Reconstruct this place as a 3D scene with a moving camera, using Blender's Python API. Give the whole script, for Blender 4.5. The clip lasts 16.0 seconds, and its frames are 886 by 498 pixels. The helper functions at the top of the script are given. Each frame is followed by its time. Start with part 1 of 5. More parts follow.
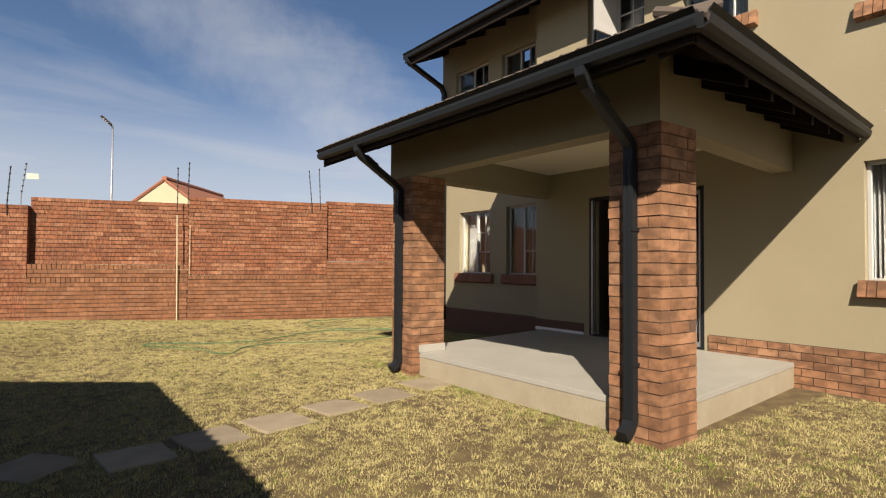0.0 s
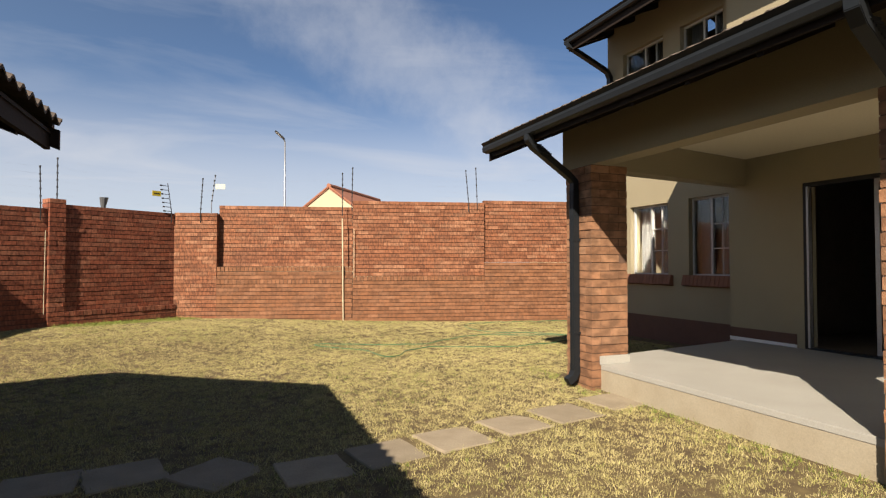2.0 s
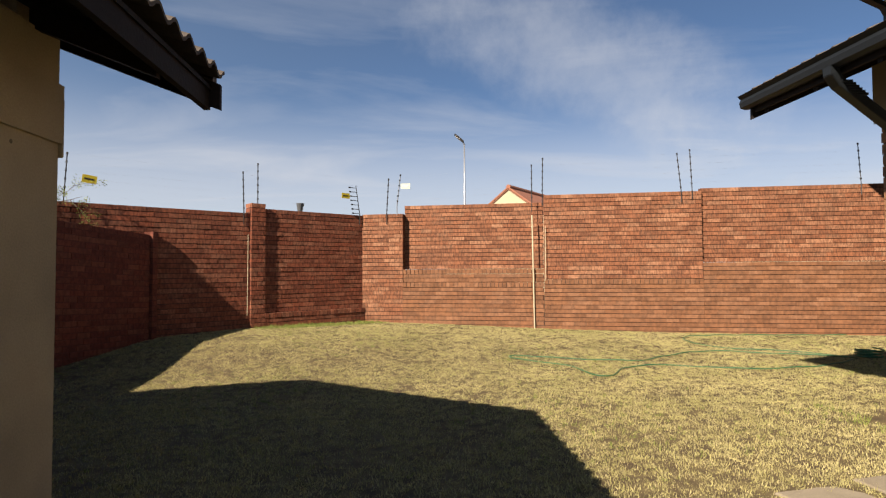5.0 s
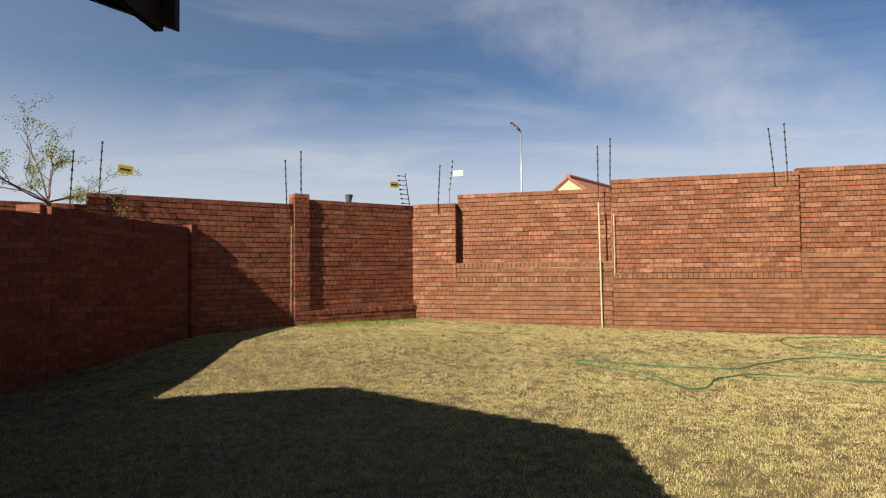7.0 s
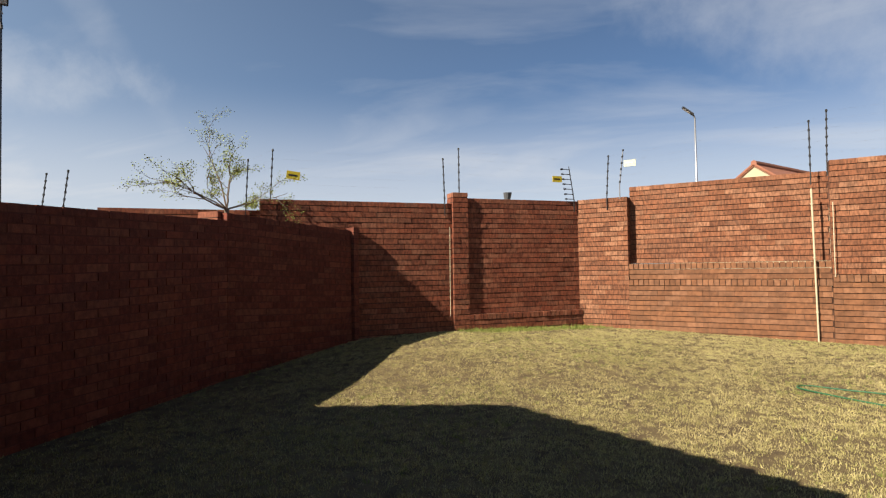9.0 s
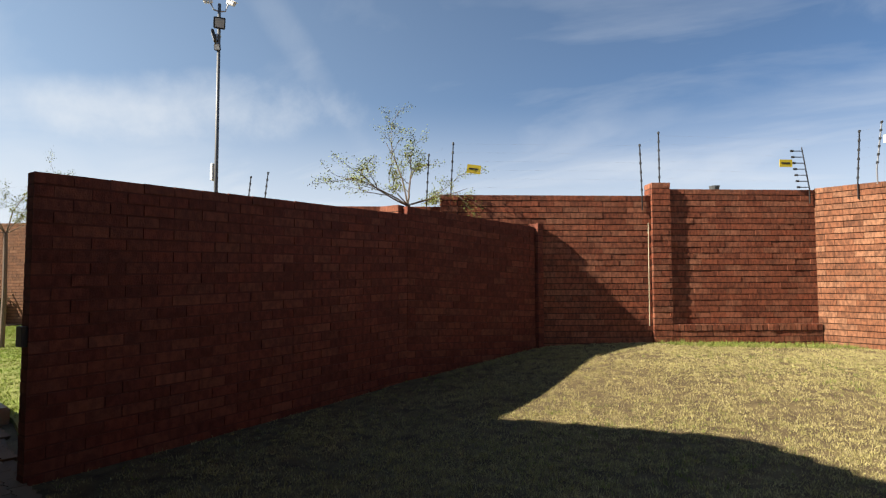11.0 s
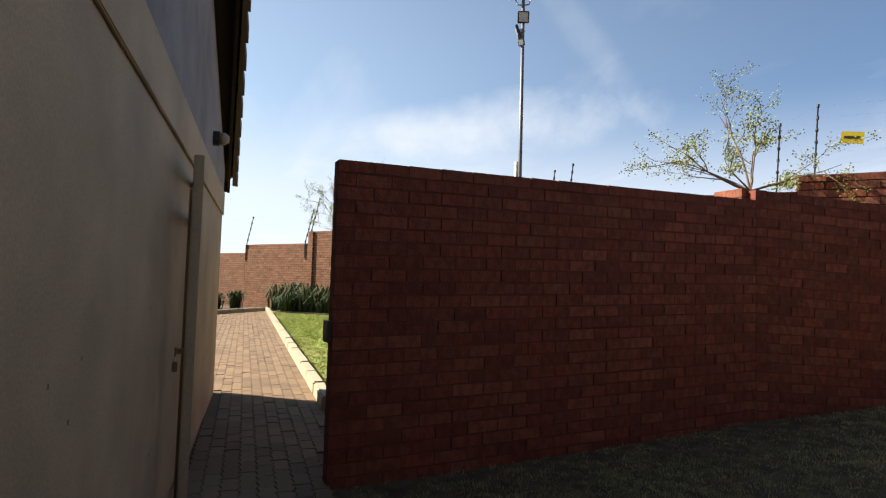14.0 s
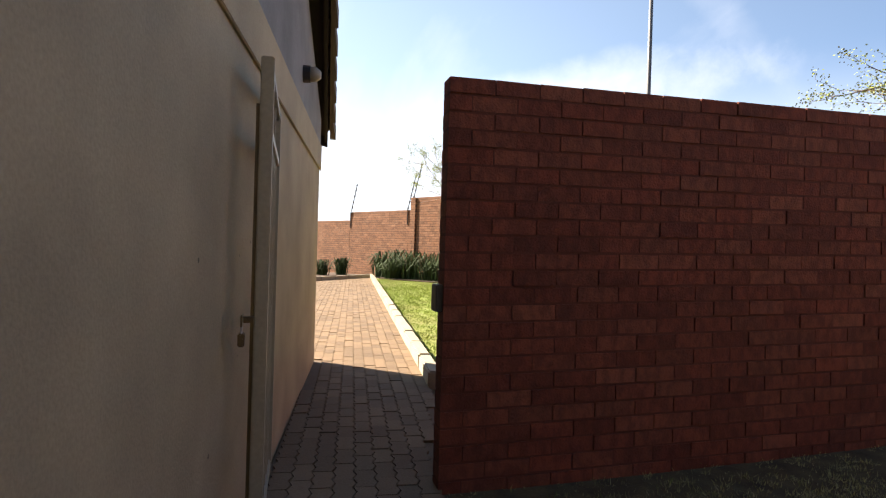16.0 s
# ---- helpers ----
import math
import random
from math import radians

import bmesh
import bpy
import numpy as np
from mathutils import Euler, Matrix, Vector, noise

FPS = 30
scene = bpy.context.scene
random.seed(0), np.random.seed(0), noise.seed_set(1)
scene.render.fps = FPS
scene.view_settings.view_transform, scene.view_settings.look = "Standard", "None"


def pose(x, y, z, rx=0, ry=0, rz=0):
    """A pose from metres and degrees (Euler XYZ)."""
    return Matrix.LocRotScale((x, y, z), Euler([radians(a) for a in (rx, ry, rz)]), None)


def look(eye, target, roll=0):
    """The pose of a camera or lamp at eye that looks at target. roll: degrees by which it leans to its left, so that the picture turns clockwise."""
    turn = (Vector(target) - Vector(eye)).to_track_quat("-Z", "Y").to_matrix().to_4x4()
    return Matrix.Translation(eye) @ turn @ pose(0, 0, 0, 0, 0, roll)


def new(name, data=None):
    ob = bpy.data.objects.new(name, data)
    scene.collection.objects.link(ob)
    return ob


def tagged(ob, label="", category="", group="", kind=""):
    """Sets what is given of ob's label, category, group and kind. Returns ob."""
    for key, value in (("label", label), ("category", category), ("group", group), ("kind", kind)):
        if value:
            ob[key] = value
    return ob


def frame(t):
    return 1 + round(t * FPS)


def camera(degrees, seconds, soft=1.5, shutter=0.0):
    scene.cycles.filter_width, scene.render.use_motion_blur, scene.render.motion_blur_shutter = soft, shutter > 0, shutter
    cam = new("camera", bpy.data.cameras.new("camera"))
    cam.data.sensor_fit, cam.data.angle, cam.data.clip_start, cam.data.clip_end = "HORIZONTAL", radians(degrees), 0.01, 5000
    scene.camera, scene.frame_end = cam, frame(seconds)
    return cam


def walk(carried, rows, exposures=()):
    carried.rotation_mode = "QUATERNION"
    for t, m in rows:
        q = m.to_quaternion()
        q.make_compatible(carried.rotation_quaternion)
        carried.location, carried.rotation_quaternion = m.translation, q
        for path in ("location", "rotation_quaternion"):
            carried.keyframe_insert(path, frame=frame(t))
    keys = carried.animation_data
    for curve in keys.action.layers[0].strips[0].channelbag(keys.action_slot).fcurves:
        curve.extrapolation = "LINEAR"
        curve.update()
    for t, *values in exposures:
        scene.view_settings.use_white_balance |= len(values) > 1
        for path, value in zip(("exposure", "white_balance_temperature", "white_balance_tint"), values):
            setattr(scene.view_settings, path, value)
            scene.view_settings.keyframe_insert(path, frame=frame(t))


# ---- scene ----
cam = camera(75.8, 16.0, soft=1.25)
PATH = [
    (0, (0.303, 1.066, 1.445), (1.482, 2.681, 1.499), 0.4),
    (0.5, (0.327, 1.223, 1.449), (1.411, 2.903, 1.501), 0.2),
    (1, (0.347, 1.38, 1.457), (1.333, 3.119, 1.507), 0.1),
    (1.5, (0.364, 1.56, 1.46), (1.234, 3.36, 1.512), -0.0),
    (2, (0.354, 1.722, 1.448), (1.084, 3.583, 1.502), -0.0),
    (2.5, (0.334, 1.921, 1.433), (0.945, 3.824, 1.489), -0.0),
    (3, (0.311, 2.117, 1.424), (0.789, 4.058, 1.483), -0.0),
    (3.5, (0.316, 2.336, 1.408), (0.666, 4.304, 1.471), -0.0),
    (4, (0.305, 2.569, 1.398), (0.561, 4.552, 1.465), -0.1),
    (4.2, (0.295, 2.668, 1.392), (0.522, 4.654, 1.462), -0.2),
    (6.3, (0.382, 3.666, 1.359), (0.41, 5.665, 1.432), -0.5),
    (6.5, (0.403, 3.758, 1.354), (0.41, 5.756, 1.422), -0.6),
    (7, (0.364, 3.972, 1.357), (0.306, 5.97, 1.414), -0.6),
    (7.5, (0.341, 4.187, 1.362), (0.181, 6.18, 1.412), -0.7),
    (8, (0.266, 4.401, 1.371), (-0.026, 6.378, 1.423), -0.6),
    (8.5, (0.21, 4.569, 1.393), (-0.233, 6.519, 1.445), -0.5),
    (8.7, (0.191, 4.601, 1.396), (-0.313, 6.536, 1.452), -0.7),
    (11, (-0.282, 5.297, 1.242), (-1.425, 6.935, 1.348), -0.1),
    (11.5, (-0.38, 5.436, 1.26), (-1.651, 6.976, 1.368), 0.1),
    (12, (-0.487, 5.538, 1.257), (-1.88, 6.969, 1.366), 0.4),
    (12.5, (-0.589, 5.644, 1.23), (-2.122, 6.924, 1.344), 0.6),
    (13, (-0.736, 5.734, 1.232), (-2.381, 6.866, 1.345), 1.0),
    (13.5, (-0.902, 5.793, 1.226), (-2.63, 6.793, 1.338), 1.3),
    (14, (-1.09, 5.862, 1.21), (-2.893, 6.721, 1.322), 1.6),
    (14.5, (-1.284, 5.91, 1.191), (-3.146, 6.632, 1.298), 1.9),
    (15, (-1.473, 5.942, 1.171), (-3.362, 6.592, 1.256), 2.0),
    (15.5, (-1.686, 5.999, 1.142), (-3.598, 6.584, 1.188), 2.0),
    (16, (-1.887, 6.029, 1.126), (-3.815, 6.563, 1.121), 1.7),
]
walk(cam, [(t, look(eye, target, roll)) for t, eye, target, roll in PATH],
     exposures=[(0.0, 0.96, 6850, 13), (2.0, 1.14, 6850, 13), (4.2, 1.14, 6850, 13), (6.3, 1.07, 6800, 12), (8.7, 1.12, 6750, 11), (11.0, 1.36, 6600, 9), (13.0, 1.50, 6600, 9), (14.5, 1.78, 6850, 11), (16.0, 2.18, 7000, 13)])

# ---------------------------------------------------------------- light
SUN_WAY = Vector((0.92, 1.03, -1.0)).normalized()
sun = new("sun", bpy.data.lights.new("sun", "SUN"))
sun.data.energy, sun.data.angle, sun.data.color = 5.0, radians(0.53), (1.0, 0.90, 0.76)
sun.rotation_euler = SUN_WAY.to_track_quat("-Z", "Y").to_euler()


def make_world():
    w = bpy.data.worlds.new("sky")
    scene.world = w
    w.use_nodes = True
    nt = w.node_tree
    nt.nodes.clear()
    N = nt.nodes.new
    L = nt.links.new
    out, bg = N("ShaderNodeOutputWorld"), N("ShaderNodeBackground")
    sky = N("ShaderNodeTexSky")
    sky.sky_type, sky.sun_disc = "NISHITA", False
    sky.sun_elevation, sky.sun_rotation = radians(35.9), math.atan2(-0.92, -1.03)
    sky.altitude, sky.air_density, sky.dust_density, sky.ozone_density = 1500, 0.9, 0.6, 2.5
    co = N("ShaderNodeTexCoord")
    sep = N("ShaderNodeSeparateXYZ")
    L(co.outputs["Generated"], sep.inputs[0])
    # cirrus: direction projected on a high plane
    zz = N("ShaderNodeMath"); zz.operation = "MAXIMUM"; zz.inputs[1].default_value = 0.03
    L(sep.outputs[2], zz.inputs[0])
    zb = N("ShaderNodeMath"); zb.operation = "ADD"; zb.inputs[1].default_value = 0.12
    L(zz.outputs[0], zb.inputs[0])
    div = N("ShaderNodeVectorMath"); div.operation = "DIVIDE"
    cmb = N("ShaderNodeCombineXYZ")
    for k in range(3):
        L(zb.outputs[0], cmb.inputs[k])
    L(co.outputs["Generated"], div.inputs[0]); L(cmb.outputs[0], div.inputs[1])
    mp = N("ShaderNodeMapping")
    mp.inputs["Rotation"].default_value = (0, 0, radians(35))
    mp.inputs["Scale"].default_value = (0.55, 1.15, 0.0)
    mp.inputs["Location"].default_value = (0.9, 0.35, 0)
    L(div.outputs[0], mp.inputs[0])
    n1 = N("ShaderNodeTexNoise")
    n1.inputs["Scale"].default_value, n1.inputs["Detail"].default_value, n1.inputs["Roughness"].default_value = 1.1, 7, 0.55
    n1.inputs["Distortion"].default_value = 0.6
    L(mp.outputs[0], n1.inputs["Vector"])
    ramp = N("ShaderNodeValToRGB")
    ramp.color_ramp.elements[0].position, ramp.color_ramp.elements[1].position = 0.50, 0.88
    L(n1.outputs["Fac"], ramp.inputs[0])
    # pale band low over the horizon
    hz = N("ShaderNodeMapRange"); hz.interpolation_type = "SMOOTHSTEP"
    hz.inputs[1].default_value, hz.inputs[2].default_value = 0.31, 0.10
    hz.inputs[3].default_value, hz.inputs[4].default_value = 0.0, 0.62
    L(sep.outputs[2], hz.inputs[0])
    add = N("ShaderNodeMath"); add.operation = "ADD"; add.use_clamp = True
    sc = N("ShaderNodeMath"); sc.operation = "MULTIPLY"; sc.inputs[1].default_value = 0.45
    thin = N("ShaderNodeMapRange"); thin.inputs[1].default_value, thin.inputs[2].default_value = 0.85, 0.45
    L(sep.outputs[2], thin.inputs[0])
    th = N("ShaderNodeMath"); th.operation = "MULTIPLY"
    L(ramp.outputs[0], th.inputs[0]); L(thin.outputs[0], th.inputs[1])
    L(th.outputs[0], sc.inputs[0])
    # a few single drifting clouds: middle, long axis, half length, half width, density
    total = sc.outputs[0]
    nd = N("ShaderNodeVectorMath"); nd.operation = "NORMALIZE"
    L(co.outputs["Generated"], nd.inputs[0])
    rag = N("ShaderNodeTexNoise")
    rag.inputs["Scale"].default_value, rag.inputs["Detail"].default_value, rag.inputs["Roughness"].default_value = 9.0, 7, 0.62
    L(nd.outputs[0], rag.inputs["Vector"])
    for mid, axis, length, width, dense in (((0.2949, 0.8935, 0.3387), (0.9082, -0.1519, -0.39), 0.32, 0.11, 0.38), ((-0.8288, 0.4916, 0.267), (0.5334, 0.8384, 0.1121), 0.26, 0.055, 0.5), ((-0.7091, 0.5888, 0.3879), (0.1383, 0.6556, -0.7423), 0.2, 0.03, 0.14)):
        across = Vector(mid).cross(Vector(axis)).normalized()
        terms = []
        for way, half in ((axis, length), (across, width)):
            d = N("ShaderNodeVectorMath"); d.operation = "DOT_PRODUCT"
            d.inputs[1].default_value = tuple(Vector(way) / half)
            L(nd.outputs[0], d.inputs[0])
            q = N("ShaderNodeMath"); q.operation = "POWER"; q.inputs[1].default_value = 2.0
            ab = N("ShaderNodeMath"); ab.operation = "ABSOLUTE"
            L(d.outputs["Value"], ab.inputs[0]); L(ab.outputs[0], q.inputs[0])
            terms.append(q.outputs[0])
        r2 = N("ShaderNodeMath"); r2.operation = "ADD"
        L(terms[0], r2.inputs[0]); L(terms[1], r2.inputs[1])
        wob = N("ShaderNodeMath"); wob.operation = "MULTIPLY_ADD"; wob.inputs[1].default_value, wob.inputs[2].default_value = 2.4, -1.2
        L(rag.outputs["Fac"], wob.inputs[0])
        rr = N("ShaderNodeMath"); rr.operation = "ADD"
        L(r2.outputs[0], rr.inputs[0]); L(wob.outputs[0], rr.inputs[1])
        puff = N("ShaderNodeMapRange"); puff.interpolation_type = "SMOOTHSTEP"
        puff.inputs[1].default_value, puff.inputs[2].default_value = 1.3, -0.5
        puff.inputs[3].default_value, puff.inputs[4].default_value = 0.0, dense
        L(rr.outputs[0], puff.inputs[0])
        front = N("ShaderNodeVectorMath"); front.operation = "DOT_PRODUCT"; front.inputs[1].default_value = mid
        L(nd.outputs[0], front.inputs[0])
        gate = N("ShaderNodeMath"); gate.operation = "GREATER_THAN"; gate.inputs[1].default_value = 0.3
        L(front.outputs["Value"], gate.inputs[0])
        keep = N("ShaderNodeMath"); keep.operation = "MULTIPLY"
        L(puff.outputs[0], keep.inputs[0]); L(gate.outputs[0], keep.inputs[1])
        more = N("ShaderNodeMath"); more.operation = "ADD"
        L(total, more.inputs[0]); L(keep.outputs[0], more.inputs[1])
        total = more.outputs[0]
    L(total, add.inputs[0]); L(hz.outputs[0], add.inputs[1])
    # thin haze scatters forwards: paler sky towards the sun
    dt = N("ShaderNodeVectorMath"); dt.operation = "DOT_PRODUCT"
    nv = N("ShaderNodeVectorMath"); nv.operation = "NORMALIZE"
    L(co.outputs["Generated"], nv.inputs[0]); L(nv.outputs[0], dt.inputs[0])
    dt.inputs[1].default_value = tuple(-SUN_WAY)
    half = N("ShaderNodeMath"); half.operation = "MULTIPLY_ADD"; half.inputs[1].default_value, half.inputs[2].default_value = 0.5, 0.5
    L(dt.outputs["Value"], half.inputs[0])
    pw = N("ShaderNodeMath"); pw.operation = "POWER"; pw.inputs[1].default_value = 2.6
    L(half.outputs[0], pw.inputs[0])
    low = N("ShaderNodeMapRange"); low.inputs[1].default_value, low.inputs[2].default_value = 0.75, 0.0
    low.inputs[3].default_value, low.inputs[4].default_value = 0.08, 1.4
    L(sep.outputs[2], low.inputs[0])
    gl = N("ShaderNodeMath"); gl.operation = "MULTIPLY"
    L(pw.outputs[0], gl.inputs[0]); L(low.outputs[0], gl.inputs[1])
    tint = N("ShaderNodeVectorMath"); tint.operation = "MULTIPLY"
    tint.inputs[1].default_value = (0.84, 0.99, 1.09)
    L(sky.outputs[0], tint.inputs[0])
    cl = N("ShaderNodeMath"); cl.operation = "MINIMUM"; cl.inputs[1].default_value = 1.0
    L(gl.outputs[0], cl.inputs[0])
    veil = N("ShaderNodeMix"); veil.data_type = "RGBA"
    veil.inputs["B"].default_value = (6.2, 7.9, 9.6, 1)
    L(cl.outputs[0], veil.inputs["Factor"]); L(tint.outputs[0], veil.inputs["A"])
    mix = N("ShaderNodeMix"); mix.data_type = "RGBA"
    mix.inputs["B"].default_value = (7.7, 8.1, 8.7, 1)
    L(add.outputs[0], mix.inputs["Factor"]); L(veil.outputs["Result"], mix.inputs["A"])
    L(mix.outputs["Result"], bg.inputs["Color"])
    bg.inputs["Strength"].default_value = 0.042
    L(bg.outputs[0], out.inputs[0])


make_world()


# ---------------------------------------------------------------- materials
def material(name, base, second=None, rough=0.8, metal=0.0, scale=6.0, fine=60.0, bump=0.2, amount=0.5, pieces=0.0, stain=None, spec=0.4, flash=0.0, band=17, specks=0.0):
    """Two scales of colour variation, fine relief and, for pieces, a tone of its own for each."""
    m = bpy.data.materials.new(name)
    m.use_nodes = True
    nt = m.node_tree
    b = nt.nodes["Principled BSDF"]
    N, L = nt.nodes.new, nt.links.new
    b.inputs["Roughness"].default_value, b.inputs["Metallic"].default_value = rough, metal
    b.inputs["Specular IOR Level"].default_value = spec
    geo = N("ShaderNodeNewGeometry")
    n1, n2 = N("ShaderNodeTexNoise"), N("ShaderNodeTexNoise")
    n1.inputs["Scale"].default_value, n1.inputs["Detail"].default_value = scale, 5
    n2.inputs["Scale"].default_value, n2.inputs["Detail"].default_value = fine, 3
    L(geo.outputs["Position"], n1.inputs["Vector"]); L(geo.outputs["Position"], n2.inputs["Vector"])
    second = second or tuple(c * 0.7 for c in base)
    r1 = N("ShaderNodeMapRange")
    r1.inputs[1].default_value, r1.inputs[2].default_value = 0.35, 0.68
    r1.inputs[4].default_value = amount
    L(n1.outputs["Fac"], r1.inputs[0])
    mx = N("ShaderNodeMix"); mx.data_type = "RGBA"
    mx.inputs["A"].default_value, mx.inputs["B"].default_value = (*base, 1), (*second, 1)
    L(r1.outputs[0], mx.inputs["Factor"])
    col = mx.outputs["Result"]
    r2 = N("ShaderNodeMapRange")
    r2.inputs[3].default_value, r2.inputs[4].default_value = 0.78, 1.2
    L(n2.outputs["Fac"], r2.inputs[0])
    val = r2.outputs[0]
    if pieces:
        info = N("ShaderNodeObjectInfo")
        ad = N("ShaderNodeMath"); ad.operation = "ADD"
        L(info.outputs["Random"], ad.inputs[0]); L(geo.outputs["Random Per Island"], ad.inputs[1])
        fr = N("ShaderNodeMath"); fr.operation = "FRACT"
        L(ad.outputs[0], fr.inputs[0])
        r3 = N("ShaderNodeMapRange")
        r3.inputs[3].default_value, r3.inputs[4].default_value = 1 - pieces, 1 + pieces
        L(fr.outputs[0], r3.inputs[0])
        mu = N("ShaderNodeMath"); mu.operation = "MULTIPLY"
        L(val, mu.inputs[0]); L(r3.outputs[0], mu.inputs[1])
        val = mu.outputs[0]
        if stain:
            s2 = N("ShaderNodeMath"); s2.operation = "MULTIPLY"; s2.inputs[1].default_value = 7.31
            f2 = N("ShaderNodeMath"); f2.operation = "FRACT"
            L(fr.outputs[0], s2.inputs[0]); L(s2.outputs[0], f2.inputs[0])
            p2 = N("ShaderNodeMath"); p2.operation = "POWER"; p2.inputs[1].default_value = 2.2
            L(f2.outputs[0], p2.inputs[0])
            m2 = N("ShaderNodeMix"); m2.data_type = "RGBA"
            m2.inputs["B"].default_value = (*stain, 1)
            L(p2.outputs[0], m2.inputs["Factor"]); L(col, m2.inputs["A"])
            col = m2.outputs["Result"]
    if specks:
        # knocks and chips: small dark dots far apart
        vo = N("ShaderNodeTexVoronoi")
        vo.inputs["Scale"].default_value = 4.5
        L(geo.outputs["Position"], vo.inputs["Vector"])
        r5 = N("ShaderNodeMapRange")
        r5.inputs[1].default_value, r5.inputs[2].default_value = specks, specks * 1.25
        r5.inputs[3].default_value, r5.inputs[4].default_value = 0.35, 1.0
        L(vo.outputs["Distance"], r5.inputs[0])
        m5 = N("ShaderNodeMath"); m5.operation = "MULTIPLY"
        L(val, m5.inputs[0]); L(r5.outputs[0], m5.inputs[1])
        val = m5.outputs[0]
    if flash:
        # kiln flashing: dark bands and smudges, brick by brick
        mp = N("ShaderNodeMapping")
        mp.inputs["Scale"].default_value = (band, band, 13)
        L(geo.outputs["Position"], mp.inputs[0])
        n3 = N("ShaderNodeTexNoise")
        n3.inputs["Scale"].default_value, n3.inputs["Detail"].default_value = 1.0, 2
        L(mp.outputs[0], n3.inputs["Vector"])
        r4 = N("ShaderNodeMapRange")
        r4.inputs[1].default_value, r4.inputs[2].default_value = 0.38, 0.62
        r4.inputs[3].default_value, r4.inputs[4].default_value = 1 - flash, 1 + flash * 0.6
        L(n3.outputs["Fac"], r4.inputs[0])
        m4 = N("ShaderNodeMath"); m4.operation = "MULTIPLY"
        L(val, m4.inputs[0]); L(r4.outputs[0], m4.inputs[1])
        val = m4.outputs[0]
    vm = N("ShaderNodeVectorMath"); vm.operation = "SCALE"
    L(col, vm.inputs[0]); L(val, vm.inputs["Scale"])
    L(vm.outputs[0], b.inputs["Base Color"])
    if bump:
        bp = N("ShaderNodeBump")
        bp.inputs["Strength"].default_value, bp.inputs["Distance"].default_value = bump, 0.01
        L(n2.outputs["Fac"], bp.inputs["Height"]); L(bp.outputs[0], b.inputs["Normal"])
    return m


BRICK = material("red_brick", (0.19, 0.072, 0.033), (0.15, 0.055, 0.027), 0.85, scale=2.2, fine=90, bump=0.35, pieces=0.18, stain=(0.25, 0.118, 0.064), flash=0.36, band=38)
BRICK_RED = material("bright_red_brick", (0.205, 0.058, 0.027), (0.16, 0.045, 0.023), 0.85, scale=2.2, fine=90, bump=0.3, pieces=0.2, stain=(0.245, 0.095, 0.052), flash=0.32, band=30)
BRICK_LOW = material("brown_stock_brick", (0.185, 0.080, 0.036), (0.145, 0.062, 0.030), 0.85, scale=2.6, fine=90, bump=0.3, pieces=0.18, stain=(0.21, 0.10, 0.052), flash=0.2)
BRICK_FACE = material("orange_face_brick", (0.235, 0.115, 0.058), (0.135, 0.068, 0.039), 0.8, scale=7, fine=110, bump=0.5, pieces=0.2, stain=(0.25, 0.136, 0.076), flash=0.3, band=8)
# red brick darkened in base colour: carries the shade on the side wall
BRICK_SHADED = material("shade_darkened_red_brick", (0.142, 0.0325, 0.0165), (0.105, 0.0250, 0.0138), 0.85, scale=1.6, fine=90, bump=0.45, pieces=0.2, stain=(0.165, 0.05, 0.027), flash=0.24, band=20)
MORTAR = material("mortar", (0.068, 0.034, 0.022), (0.05, 0.026, 0.018), 0.95, fine=80, bump=0.4)
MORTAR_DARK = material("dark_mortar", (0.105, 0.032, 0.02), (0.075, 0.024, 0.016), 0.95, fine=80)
PLASTER = material("beige_plaster", (0.272, 0.237, 0.155), (0.242, 0.210, 0.138), 0.85, scale=1.3, fine=140, bump=0.12, amount=0.6)
PLASTER_OLD = material("weathered_plaster", (0.39, 0.315, 0.202), (0.25, 0.202, 0.135), 0.8, scale=2.1, fine=120, bump=0.18, amount=0.8, specks=0.034)
MORTAR_BROWN = material("brown_mortar", (0.105, 0.060, 0.039), (0.078, 0.045, 0.030), 0.95, fine=80, bump=0.4)
MORTAR_PALE = material("grey_brown_mortar", (0.07, 0.045, 0.03), (0.05, 0.033, 0.023), 0.95, fine=80, bump=0.4)
PLINTH_BROWN = material("brown_paint", (0.111, 0.0595, 0.0425), (0.085, 0.0467, 0.034), 0.8, fine=120)
CONCRETE = material("pale_screed", (0.32, 0.313, 0.28), (0.28, 0.27, 0.238), 0.55, scale=2, fine=90, bump=0.08, amount=0.7)
SLAB_SIDE = material("plastered_slab_side", (0.31, 0.272, 0.198), (0.235, 0.195, 0.13), 0.9, scale=4, fine=90, bump=0.2)
CHARCOAL = material("charcoal_paint", (0.0095, 0.0118, 0.0142), (0.0125, 0.0145, 0.0165), 0.5, scale=3, fine=40, bump=0.03, spec=0.3)
BROWN_WOOD = material("dark_brown_timber", (0.016, 0.0105, 0.008), (0.011, 0.0078, 0.006), 0.75, scale=8, fine=60, spec=0.2)
TILE = material("concrete_roof_tile", (0.093, 0.0726, 0.0581), (0.0581, 0.0494, 0.0407), 0.85, scale=5, fine=70, bump=0.3)
TILE_RED = material("red_roof_tile", (0.279, 0.113, 0.0664), (0.219, 0.093, 0.0598), 0.85, scale=3, fine=40)
CREAM = material("cream_plaster", (0.42, 0.36, 0.245), (0.385, 0.33, 0.22), 0.85, scale=1, fine=60)
WHITE = material("white_paint", (0.712, 0.712, 0.694), (0.639, 0.639, 0.62), 0.5, fine=60, bump=0.04)
